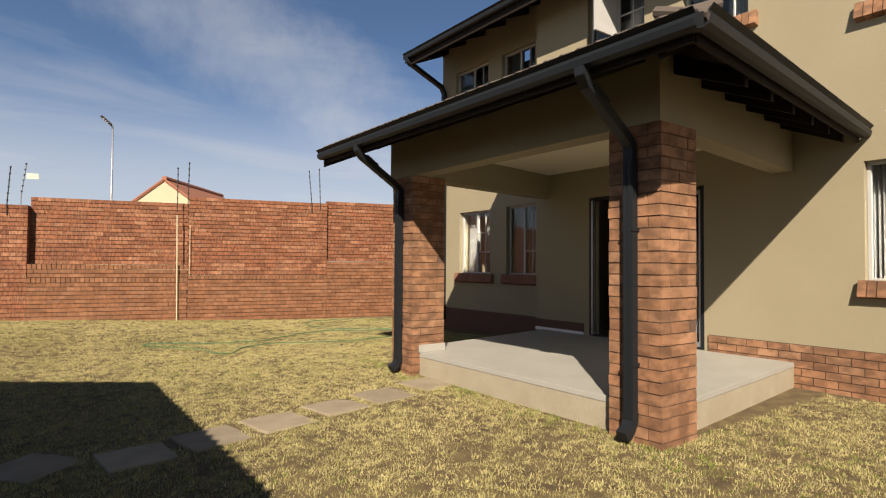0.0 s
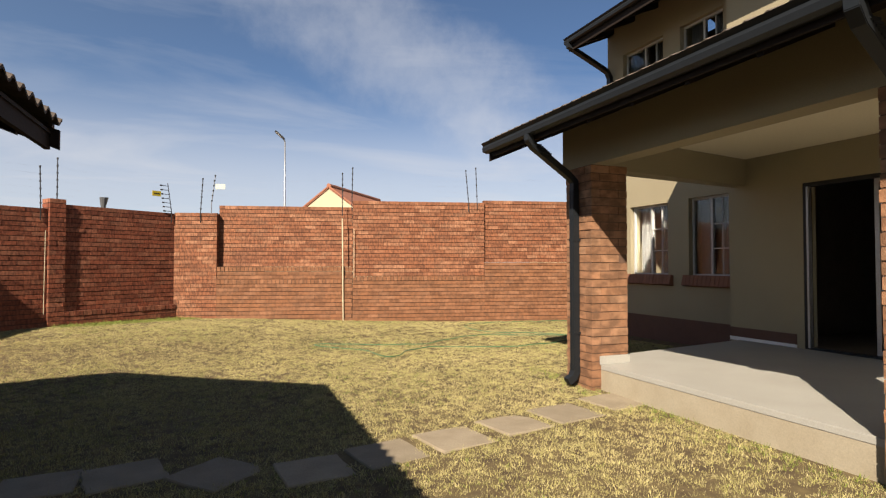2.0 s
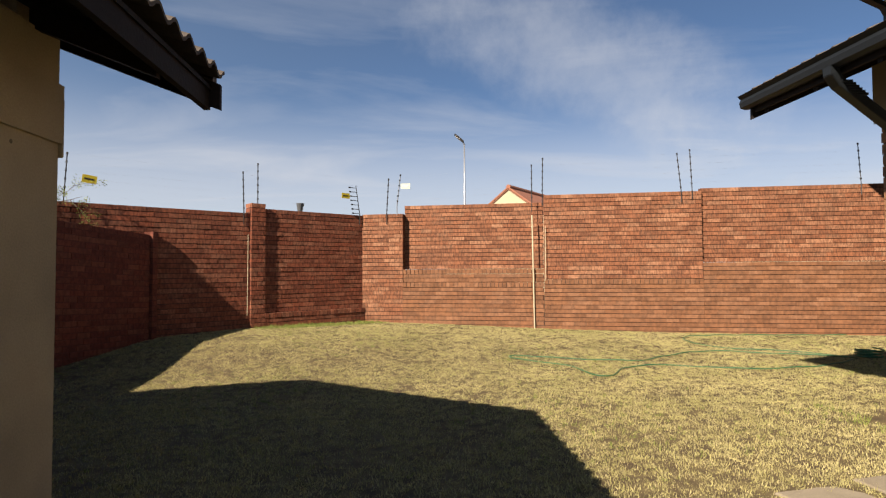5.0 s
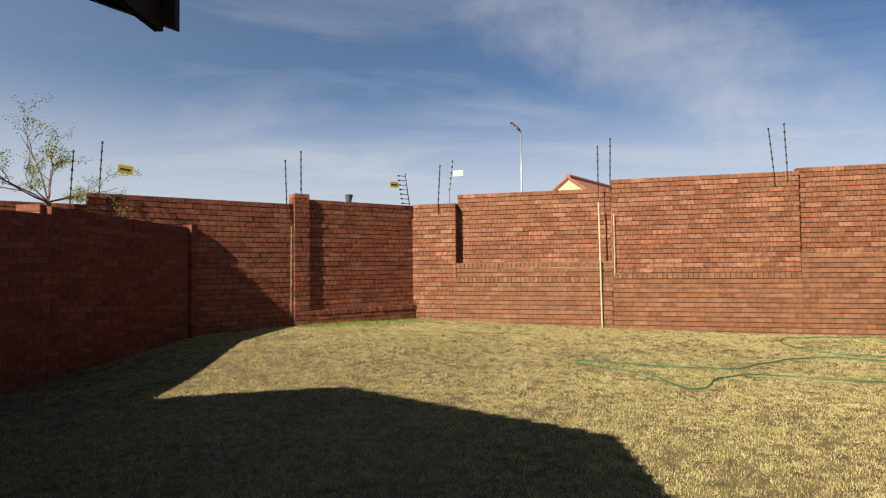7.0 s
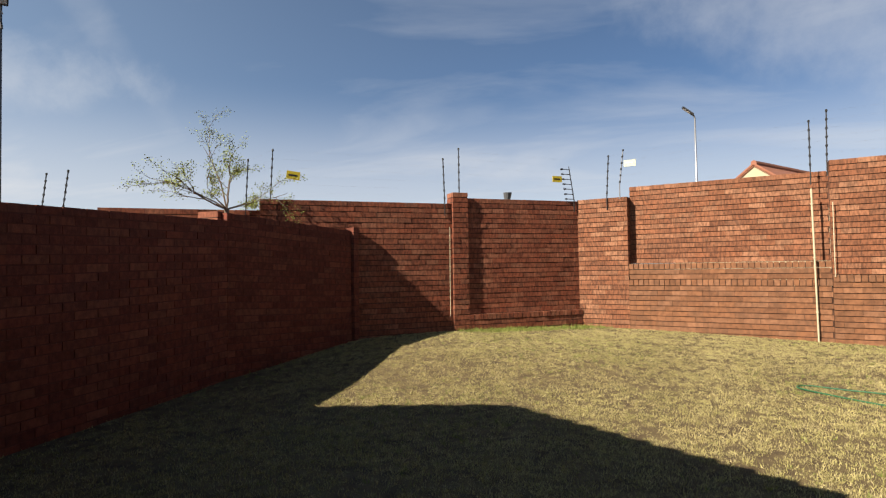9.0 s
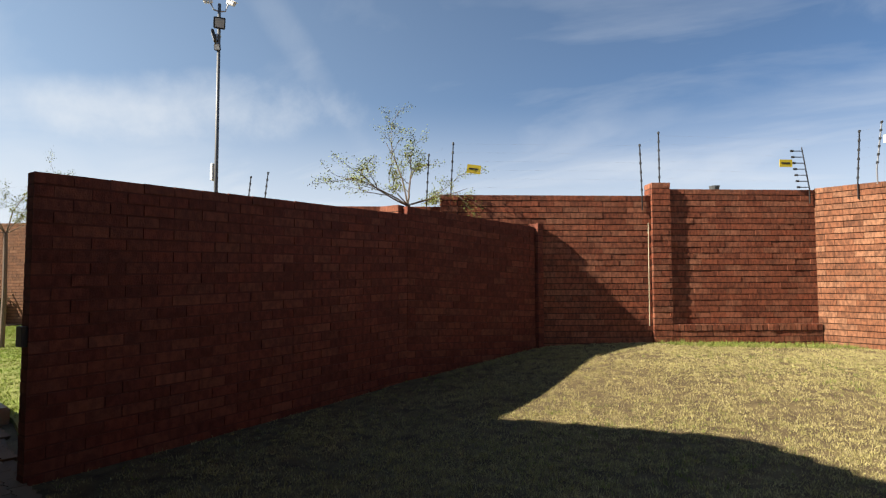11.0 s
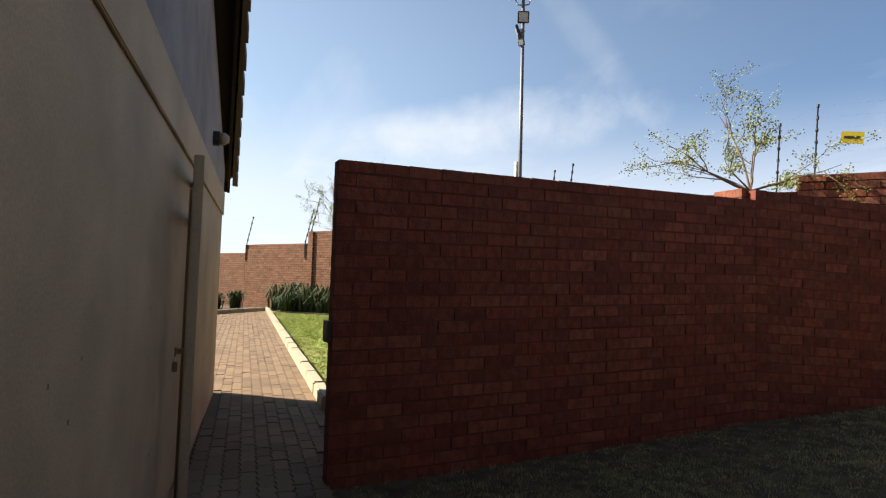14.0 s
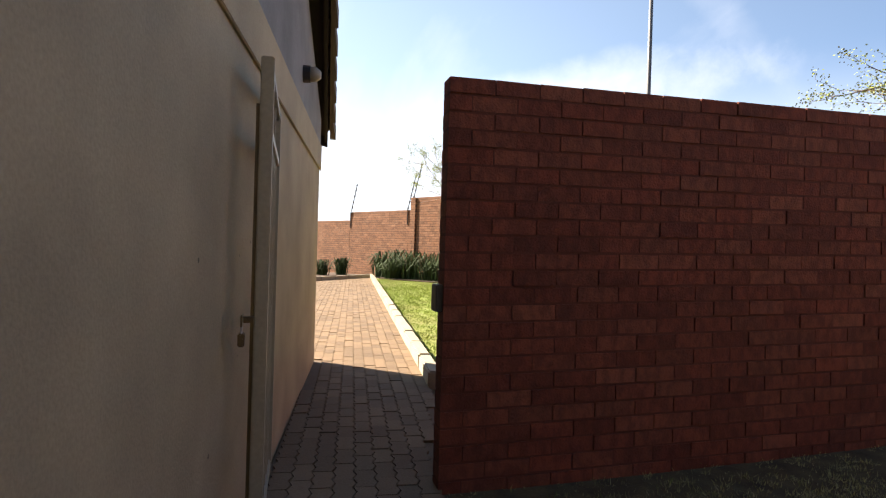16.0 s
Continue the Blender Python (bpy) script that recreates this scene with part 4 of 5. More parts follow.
def brick_pillar(x0, y0, label, top=2.499, skirt=False):
    """Square face brick pillar, two bricks wide, laid in alternating courses."""
    W = 0.46
    p = thing("pillar", label, "pillar", "patio pillars", at=(x0, y0, 0), kind="structure")
    part("mortar_core", Geo().box(0.007, W - 0.007, 0.007, W - 0.007, 0, top), MORTAR_BROWN, p)
    rows = 29
    course = top / rows
    bh = course - 0.0095
    q = 0.11
    sx, sy = unit_brick("brick", BRICK_FACE, W / 2 - 0.004, q, bh), unit_brick("brick", BRICK_FACE, q, W / 2 - 0.004, bh)
    mx, my = unit_brick("brick", BRICK_FACE, W - 2 * q - 2 * 0.007, q, bh), unit_brick("brick", BRICK_FACE, q, W - 2 * q - 2 * 0.007, bh)
    rnd = random.Random(int(y0 * 100))
    for r in range(rows):
        z = (r + 0.5) * course
        if r % 2:
            spots = [(sy, q / 2, W / 4), (sy, q / 2, 3 * W / 4), (sy, W - q / 2, W / 4), (sy, W - q / 2, 3 * W / 4), (mx, W / 2, q / 2), (mx, W / 2, W - q / 2)]
        else:
            spots = [(sx, W / 4, q / 2), (sx, 3 * W / 4, q / 2), (sx, W / 4, W - q / 2), (sx, 3 * W / 4, W - q / 2), (my, q / 2, W / 2), (my, W - q / 2, W / 2)]
        for me, x, y in spots:
            o = new("brick", me)
            o.parent = p
            o.location = (x + rnd.gauss(0, 0.002), y + rnd.gauss(0, 0.002), z + rnd.gauss(0, 0.001))
            o.rotation_euler = (0, 0, rnd.gauss(0, 0.004))
    if skirt:
        part("white_skirting", Geo().box(0.09, W + 0.015, -0.015, -0.001, 0.40, 0.49), CONCRETE, p, "white painted skirting at the slab", bevel=0.003)
    return p


brick_pillar(3.97, 6.69, "orange face brick patio pillar beside white skirting", skirt=True)
brick_pillar(3.98, 3.44, "orange face brick patio pillar at the slab corner")

# beams one brick thick, and ceiling
g = Geo().prism([(3.98, 3.45), (4.21, 3.48), (4.21, 7.26), (3.98, 7.23)], 2.50, 3.06)
g.prism([(4.211, 3.48), (7.118, 3.85), (7.118, 4.08), (4.211, 3.71)], 2.50, 2.98).prism([(4.211, 6.97), (7.118, 7.50), (7.118, 7.69), (4.211, 7.26)], 2.53, 3.06)
tagged(part("patio_beam", g, PLASTER), "beige plastered beams carrying the patio roof", "beam", kind="structure")
g = Geo().prism([(4.212, 3.715), (7.117, 4.085), (7.117, 7.495), (4.212, 6.965)], 2.90, 2.93)
tagged(part("ceiling_patio", g, CEILING_CREAM), "cream painted patio ceiling board", "ceiling", kind="structure")

EAVE_W, PATIO_Z, SLOPE = 3.295, 2.855, 0.43


def gutter_run(parent, a, b, out, z):
    """Ogee gutter from a to b, open to the sky, out: unit vector away from the fascia."""
    o = Vector((out[0], out[1], 0))
    prof = [(0.0, 0.05), (0.0, -0.06), (0.05, -0.065), (0.09, -0.05), (0.10, -0.01), (0.085, 0.02), (0.115, 0.05), (0.108, 0.052), (0.078, 0.022), (0.092, -0.008), (0.082, -0.043), (0.05, -0.057), (0.008, -0.052), (0.008, 0.05)]
    rings = [[(p[0] + o.x * u, p[1] + o.y * u, z + v) for u, v in prof] for p in (a, b)]
    return part("gutter", Geo().loft(rings), CHARCOAL, parent)


def patio_roof():
    r = thing("patio_roof", "dark tiled lean-to roof over the patio with charcoal gutters", "roof", at=(0, 0, 0), kind="structure")
    zt = PATIO_Z + SLOPE * (FRONT_X - EAVE_W)
    C, E, Nn = (EAVE_W, 2.77), (FRONT_X - 0.002, 3.20), (EAVE_W, 7.74)
    apex = (FRONT_X - 0.002, 6.72)
    top = (FRONT_X - 0.002, 7.74)
    for name, plan, zs in (("west_slope", [C, apex, top, Nn], [PATIO_Z, zt, zt, PATIO_Z]), ("south_slope", [C, E, apex], [PATIO_Z, PATIO_Z, zt])):
        part(name, Geo().prism(plan, [z - 0.03 for z in zs], [z + 0.03 for z in zs]), TILE, r)
        part("underlay", Geo().prism(plan, [z - 0.055 for z in zs], [z - 0.034 for z in zs]), BROWN_WOOD, r, "dark underside boarding")
    # rounded tile ends along the eave
    for k in range(33):
        y = 2.84 + k * 0.149
        part("eave_tile", Geo().tube([(EAVE_W - 0.04, y, PATIO_Z + 0.008), (EAVE_W + 0.35, y, PATIO_Z + 0.008 + 0.39 * SLOPE)], 0.036, 8), TILE, r)
    for k in range(25):
        t = (k + 0.5) / 25
        x, y = C[0] + (E[0] - C[0]) * t, C[1] + (E[1] - C[1]) * t
        part("eave_tile", Geo().tube([(x, y - 0.04, PATIO_Z + 0.008), (x, y + 0.3, PATIO_Z + 0.008 + 0.3 * SLOPE)], 0.036, 8), TILE, r)
    part("fascia", Geo().box(EAVE_W + 0.02, EAVE_W + 0.045, 2.81, 7.70, PATIO_Z - 0.14, PATIO_Z - 0.035), BROWN_WOOD, r)
    part("fascia", Geo().prism([(EAVE_W + 0.045, 2.80), (FRONT_X - 0.01, 3.22), (FRONT_X - 0.01, 3.245), (EAVE_W + 0.045, 2.825)], PATIO_Z - 0.14, PATIO_Z - 0.035), BROWN_WOOD, r)
    gutter_run(r, (EAVE_W + 0.02, 2.745), (EAVE_W + 0.02, 7.76), (-1, 0), PATIO_Z - 0.04)
    gutter_run(r, (EAVE_W - 0.05, 2.765), (FRONT_X - 0.02, 3.21), (0.11, -0.99), PATIO_Z - 0.04)
    for k in range(9):
        y = 3.0 + k * 0.57
        x0, x1 = EAVE_W + 0.05, 3.98
        quad = [(x, y, PATIO_Z + (x - EAVE_W) * SLOPE + dz) for x, dz in ((x0, -0.19), (x1, -0.19), (x1, -0.058), (x0, -0.058))]
        part("rafter", Geo().loft([quad, [(x, yy + 0.045, z) for x, yy, z in quad]]), BROWN_WOOD, r)
    for k in range(6):
        x = 4.2 + k * 0.5
        y0 = 2.85 + (x - EAVE_W) * 0.112
        y1 = 3.45 + (x - 4) * 0.13
        quad = [(x, y, PATIO_Z + (y - y0) * SLOPE + dz) for y, dz in ((y0, -0.19), (y1, -0.19), (y1, -0.058), (y0, -0.058))]
        part("rafter", Geo().loft([quad, [(xx + 0.045, yy, z) for xx, yy, z in quad]]), BROWN_WOOD, r)
    gb = Geo().prism([(4.0, 7.19), (7.1, 7.66), (7.1, 7.69), (4.0, 7.22)], [3.0, 3.0, 3.0, 3.0], [3.08, 4.40, 4.40, 3.08])
    part("gable_infill", gb, PLASTER, r)
    part("barge_board", Geo().loft([[(EAVE_W, 7.70, PATIO_Z - 0.2), (FRONT_X, 7.70, zt - 0.2), (FRONT_X, 7.70, zt - 0.035), (EAVE_W, 7.70, PATIO_Z - 0.035)], [(EAVE_W, 7.73, PATIO_Z - 0.2), (FRONT_X, 7.73, zt - 0.2), (FRONT_X, 7.73, zt - 0.035), (EAVE_W, 7.73, PATIO_Z - 0.035)]]), BROWN_WOOD, r)


patio_roof()


def sweep_rect(pts, w, d, across):
    """Rectangular pipe along points; across: the level direction of its width."""
    rings = []
    pts = [Vector(p) for p in pts]
    for k, p in enumerate(pts):
        way = (pts[min(k + 1, len(pts) - 1)] - pts[max(k - 1, 0)]).normalized()
        a = Vector((*across, 0)).normalized()
        b = way.cross(a).normalized()
        rings.append([p + a * i * w / 2 + b * j * d / 2 for i, j in ((-1, -1), (1, -1), (1, 1), (-1, 1))])
    return Geo().loft(rings)


def downpipe(y_top, y, x_wall, label, z_bot=0.22):
    t = thing("downpipe", label, "downpipe", "charcoal downpipes", at=(x_wall, y, 0))
    w, d = 0.084, 0.07
    xc = -d / 2 - 0.012
    dy = y_top - y
    part("offset_pipe", sweep_rect([(EAVE_W - 0.035 - x_wall, dy, 2.77), (EAVE_W - 0.035 - x_wall, dy, 2.72), (EAVE_W + 0.02 - x_wall, dy * 0.9, 2.66), (xc - 0.08, dy * 0.1, 2.40), (xc, 0, 2.34), (xc, 0, 2.22)], w, d, (0, 1)), CHARCOAL, t, bevel=0.004)
    crimps = Geo()
    for k in range(6):
        f = 0.12 + k * 0.05
        p = Vector((EAVE_W - 0.01 - x_wall, dy, 2.70)).lerp(Vector((xc - 0.06, 0.1 * dy, 2.40)), f)
        crimps.box(p.x - d / 2 - 0.006, p.x + d / 2 + 0.006, p.y - w / 2 - 0.005, p.y + w / 2 + 0.005, p.z - 0.008, p.z + 0.008)
    part("crimps", crimps, CHARCOAL, t)
    g = Geo().box(xc - d / 2, xc + d / 2, -w / 2, w / 2, z_bot + 0.1, 2.24)
    pipe_body = part("pipe", g, CHARCOAL, t, bevel=0.003)
    for k in (-0.25, 0.25):
        part("rib", Geo().box(xc - d / 2 - 0.005, xc - d / 2 + 0.001, k * w - 0.012, k * w + 0.012, z_bot + 0.1, 2.24), CHARCOAL, pipe_body)
    part("shoe", sweep_rect([(xc, 0, z_bot + 0.14), (xc, 0, z_bot + 0.08), (xc - 0.03, 0, z_bot + 0.02), (xc - 0.10, 0, z_bot - 0.02)], w * 1.04, d * 1.04, (0, 1)), CHARCOAL, t, "angled outlet shoe")
    for z in (0.7, 1.7):
        part("bracket", Geo().box(xc - d / 2 - 0.004, 0.0, -w / 2 - 0.006, w / 2 + 0.006, z, z + 0.025), CHARCOAL, t)


downpipe(6.75, 6.93, 3.97, "charcoal rectangular downpipe on brick pillar")
downpipe(3.56, 3.67, 3.98, "charcoal rectangular downpipe on brick pillar")


def upper_roof():
    r = thing("house_roof", "dark tiled upper roof of the house with gutters", "roof", kind="structure")
    x0, z0, y0, y1, xr = 6.53, 5.744, -3.6, 10.93, 9.6
    for a, b in ((x0, xr), (12.5, xr)):
        za, zb = z0, z0 + (xr - x0) * 0.43
        quad = lambda dz: [(a, y0, za + dz), (a, y1, za + dz), (b, y1, zb + dz), (b, y0, zb + dz)]
        part("tile_slope", Geo().loft([quad(-0.03), quad(0.03)]), TILE, r)
        part("underlay", Geo().loft([quad(-0.06), quad(-0.034)]), BROWN_WOOD, r)
    part("fascia", Geo().box(x0 + 0.02, x0 + 0.045, y0, y1 - 0.03, z0 - 0.22, z0 - 0.035), BROWN_WOOD, r)
    bq = lambda y: [(x0 + 0.05, y, z0 - 0.2), (xr, y, z0 + (xr - x0) * 0.43 - 0.2), (xr, y, z0 + (xr - x0) * 0.43 - 0.03), (x0 + 0.05, y, z0 - 0.03)]
    part("barge_board", Geo().loft([bq(y1 - 0.03), bq(y1)]), BROWN_WOOD, r)
    gutter_run(r, (x0 + 0.02, y0), (x0 + 0.02, y1), (-1, 0), z0 - 0.04)
    for k in range(20):
        y = 10.7 - k * 0.6
        x1 = WING_X if y > CORNER_Y else FRONT_X
        quad = [(x, y, z0 + (x - x0) * 0.43 + dz) for x, dz in ((x0 + 0.05, -0.2), (x1 + 0.1, -0.2), (x1 + 0.1, -0.063), (x0 + 0.05, -0.063))]
        part("rafter", Geo().loft([quad, [(xx, yy + 0.045, z) for xx, yy, z in quad]]), BROWN_WOOD, r)
    part("gable_wall", Geo().prism([(WING_X, WING_END - 0.2), (xr, WING_END - 0.2), (xr, WING_END), (WING_X, WING_END)], 5.901, [6.04, 6.95, 6.95, 6.04]), PLASTER, r)
    t = thing("downpipe", "charcoal downpipe at the corner of the house wing", "downpipe", "charcoal downpipes", at=(WING_X, WING_END - 0.12, 0))
    part("offset_pipe", sweep_rect([(x0 - 0.04 - WING_X, 0.05, 5.68), (x0 - 0.04 - WING_X, 0.05, 5.6), (-0.12, 0, 5.2), (-0.05, 0, 5.08), (-0.05, 0, 4.95)], 0.1, 0.075, (0, 1)), CHARCOAL, t)
    part("pipe", Geo().box(-0.088, -0.012, -0.05, 0.05, 0.3, 4.98), CHARCOAL, t)


upper_roof()


# ---------------------------------------------------------------- garden
def stepping_stones():
    rnd = random.Random(5)
    for x, y, turn in ((-1.25, 6.15, 5), (-0.73, 6.13, 3), (-0.23, 6.12, 14), (0.355, 5.89, 42), (0.965, 5.685, 6), (1.51, 5.78, 12), (2.085, 5.88, 10), (2.685, 6.01, 10), (3.255, 6.11, 8), (3.91, 6.26, 8)):
        z = gz(x, y) - 0.004
        w = 0.238 + rnd.uniform(-0.012, 0.012)
        n = 5
        ring = []
        for a, b, c, d in ((-1, -1, 1, -1), (1, -1, 1, 1), (1, 1, -1, 1), (-1, 1, -1, -1)):
            for k in range(n):
                t = k / n
                ring.append((w * (a + (c - a) * t) + rnd.gauss(0, 0.004), w * (b + (d - b) * t) + rnd.gauss(0, 0.004)))
        g = Geo().loft([[(p, q, -0.03) for p, q in ring], [(p, q, 0.006) for p, q in ring], [(p * 0.97, q * 0.97, 0.014) for p, q in ring]])
        o = part("stepping_stone", g, STONE)
        o.matrix_world = pose(x, y, z, rnd.uniform(-1, 1), rnd.uniform(-1, 1), turn)
        tagged(o, "square weathered concrete stepping stone sunk in the lawn", "stepping stone", "stepping stone path")


stepping_stones()


def smooth_line(pts, steps=8):
    pts = [Vector(p) for p in pts]
    out = []
    for k in range(len(pts) - 1):
        p0, p1, p2, p3 = pts[max(k - 1, 0)], pts[k], pts[k + 1], pts[min(k + 2, len(pts) - 1)]
        for i in range(steps):
            t = i / steps
            out.append(0.5 * ((2 * p1) + (p2 - p0) * t + (2 * p0 - 5 * p1 + 4 * p2 - p3) * t * t + (3 * p1 - p0 - 3 * p2 + p3) * t ** 3))
    return out + [pts[-1]]


def hose():
    lines = [[(6.5, 10.45), (5.6, 9.95), (4.63, 9.86), (4.12, 10.09), (3.71, 10.31), (3.15, 10.2), (2.79, 9.72), (2.57, 9.72), (2.48, 10.4), (2.13, 10.8), (1.82, 11.15), (1.95, 11.3), (2.33, 11.08), (3.17, 10.76), (3.52, 10.68), (4.21, 11.1), (4.87, 11.32), (5.67, 11.0), (6.4, 10.55)],
             [(6.5, 10.5), (6.1, 11.1), (5.3, 11.6), (5.07, 12.4), (5.5, 13.1), (6.5, 13.2), (7.6, 13.1), (8.4, 13.0)]]
    t = thing("garden_hose", "green plastic garden hose lying in loops on the lawn", "hose")
    for ln in lines:
        pts = smooth_line([(x, y, 0) for x, y in ln], 8)
        part("hose_length", Geo().tube([(p.x, p.y, gz(p.x, p.y) + 0.017 + 0.006 * math.sin(9 * p.x + 5 * p.y)) for p in pts], 0.0075, 6), HOSE_MAT, t, smooth=True)
    c = Geo()
    pts = [(6.6 + 0.16 * math.cos(k * 0.5), 10.4 + 0.16 * math.sin(k * 0.5), gz(6.6, 10.4) + 0.03 + 0.003 * k) for k in range(40)]
    part("coil", c.tube(pts, 0.011, 6), HOSE_MAT, t, smooth=True)


hose()


def blades(name, label, mat, clumps, region, keep, h=(0.02, 0.045), w=(0.004, 0.009), seed=1, lean=1.1, dense=None, each=10, loose=0.022, lift=0.0):
    """Tufts of grass over a region, one three-sided blade each, joined."""
    rs = np.random.RandomState(seed)
    x0, x1, y0, y1 = region
    cx, cy = rs.uniform(x0, x1, clumps * 2), rs.uniform(y0, y1, clumps * 2)
    ok = keep(cx, cy)
    if dense is not None:
        ok &= rs.rand(len(cx)) < dense(cx, cy)
    cx, cy = cx[ok][:clumps], cy[ok][:clumps]
    a = rs.uniform(0, 2 * np.pi, (len(cx), each))
    r = np.abs(rs.normal(0, loose, a.shape))
    x, y = (cx[:, None] + r * np.cos(a)).ravel(), (cy[:, None] + r * np.sin(a)).ravel()
    size = np.repeat(rs.uniform(0.6, 1.25, len(cx)), each)
    n = len(x)
    z = ground_z(x, y) + lift
    b = a.ravel() + rs.normal(0, 0.7, n)
    c = rs.uniform(0, 2 * np.pi, n)
    hh, ww = rs.uniform(*h, n) * size, rs.uniform(*w, n)
    tilt = rs.uniform(0.1, lean, n)
    base = np.stack([x, y, z - 0.004], 1)
    side = np.stack([np.cos(c), np.sin(c), 0 * c], 1) * ww[:, None] / 2
    tip = base + np.stack([np.cos(b) * np.sin(tilt), np.sin(b) * np.sin(tilt), np.cos(tilt)], 1) * hh[:, None]
    v = np.stack([base - side, base + side, tip], 1).reshape(-1, 3)
    me = bpy.data.meshes.new(name)
    me.vertices.add(3 * n)
    me.loops.add(3 * n)
    me.polygons.add(n)
    me.vertices.foreach_set("co", v.ravel())
    me.loops.foreach_set("vertex_index", np.arange(3 * n))
    me.polygons.foreach_set("loop_start", np.arange(0, 3 * n, 3))
    me.update(calc_edges=True)
    me.materials.append(mat)
    return tagged(new(name, me), label, "grass", kind="stuff")


def yard(x, y):
    ok = ~((x > 4.05) & (y > 3.48) & (y < 7.6)) & ((x < 7.0) | (y > 10.95))
    ok &= ~((x < -1.05) & (y < 5.52 + 0.126 * (-1.1 - x)))
    ok &= (x > -4.5) | (y > 10.6)
    ok &= (y < 15.2 - 0.24 * (x + 0.5)) & (y < 15.2 + 0.767 * (x + 0.565))
    ok &= ~((x < -3.75) & (y > 12.7)) & (x > -4.5 + np.maximum(0, y - 10.6) * 0.344)
    for sx, sy in ((-1.25, 6.15), (-0.73, 6.13), (-0.23, 6.12), (0.355, 5.89), (0.965, 5.685), (1.51, 5.78), (2.085, 5.88), (2.685, 6.01), (3.255, 6.11), (3.91, 6.26)):
        ok &= (np.abs(x - sx) > 0.225) | (np.abs(y - sy) > 0.225)
    ok &= ~((x < -3.9) & (y < 6.75))
    return ok


def worn(x, y):
    """Uneven cover: thin and bare patches at hand and stride scale."""
    f = 0.66 + 0.28 * np.sin(x * 3.1 + 1.7 * np.sin(y * 2.3)) * np.sin(y * 3.7 + 1.3 * np.sin(x * 2.9))
    f += 0.42 * np.sin(x * 15.3 + 2.4 * np.sin(y * 9.1) + 1.5 * np.sin(y * 23)) * np.sin(y * 17.7 + 2.4 * np.sin(x * 11.3) + 1.5 * np.sin(x * 27))
    # bare earth: beside the path, at the patio corner and where feet pass
    for px, py, r in ((1.9, 4.9, 0.28), (2.45, 5.2, 0.2), (1.3, 5.2, 0.16), (2.9, 4.3, 0.22), (3.6, 2.9, 0.3), (4.9, 3.1, 0.22), (2.2, 3.9, 0.14), (3.1, 5.1, 0.12), (0.7, 6.2, 0.18), (1.22, 5.75, 0.12), (1.78, 5.9, 0.12), (3.75, 6.8, 0.2)):
        f -= 0.6 * np.exp(-((x - px) ** 2 + (1.8 * (y - py)) ** 2) / (r * r))
    # thinner grass, more ground showing, along the foot of the garden wall and the garage
    f -= 0.75 * np.exp(-np.clip(x + 4.4, 0, 9) / 0.45) * (y < 11) + 0.5 * np.exp(-np.clip(y - 5.55 - 0.134 * (-1.1 - x), 0, 9) / 0.3) * (x < -0.9)
    return np.clip(f, 0.1, 1) * np.clip(1.3 - 0.065 * np.hypot(x - 1, y - 5.5), 0.55, 1)


blades("lawn_grass", "short dry straw-coloured lawn grass", STRAW, 118000, (-4.5, 9, 0.5, 15.4), yard, (0.010, 0.034), (0.0035, 0.0075), seed=3, dense=worn, each=14, lean=1.35, loose=0.03)
blades("lawn_grass", "green blades growing through the dry lawn", GREEN_GRASS, 9000, (-4.5, 9, 0.5, 15.4), yard, seed=4, each=7,
       dense=lambda x, y: np.clip(0.1 + 0.9 * np.sin(x * 1.3 + y * 0.7) * np.sin(y * 1.1 - x * 0.4), 0.03, 1))
blades("wall_foot_grass", "longer green grass along the foot of the walls", GREEN_GRASS, 1300, (-2.4, 1.0, 13.6, 15.3), yard, (0.03, 0.08), (0.006, 0.012), seed=8, each=8,
       dense=lambda x, y: (y > 15.05 + 0.767 * (x + 0.565) - 0.45).astype(float))
blades("pillar_foot_grass", "green grass tufts round the patio edge", GREEN_GRASS, 800, (3.4, 4.1, 3.0, 8.0), yard, (0.03, 0.06), (0.005, 0.01), seed=9, each=7,
       dense=lambda x, y: np.clip((x - 3.5) * 1.2, 0, 1) ** 2)


# ---------------------------------------------------------------- driveway
KERB_A, KERB_B = Vector((-6.39, 7.25)), Vector((-22.3, 9.04))


def kerb_y(x):
    return KERB_A.y + (x - KERB_A.x) * (KERB_B.y - KERB_A.y) / (KERB_B.x - KERB_A.x)


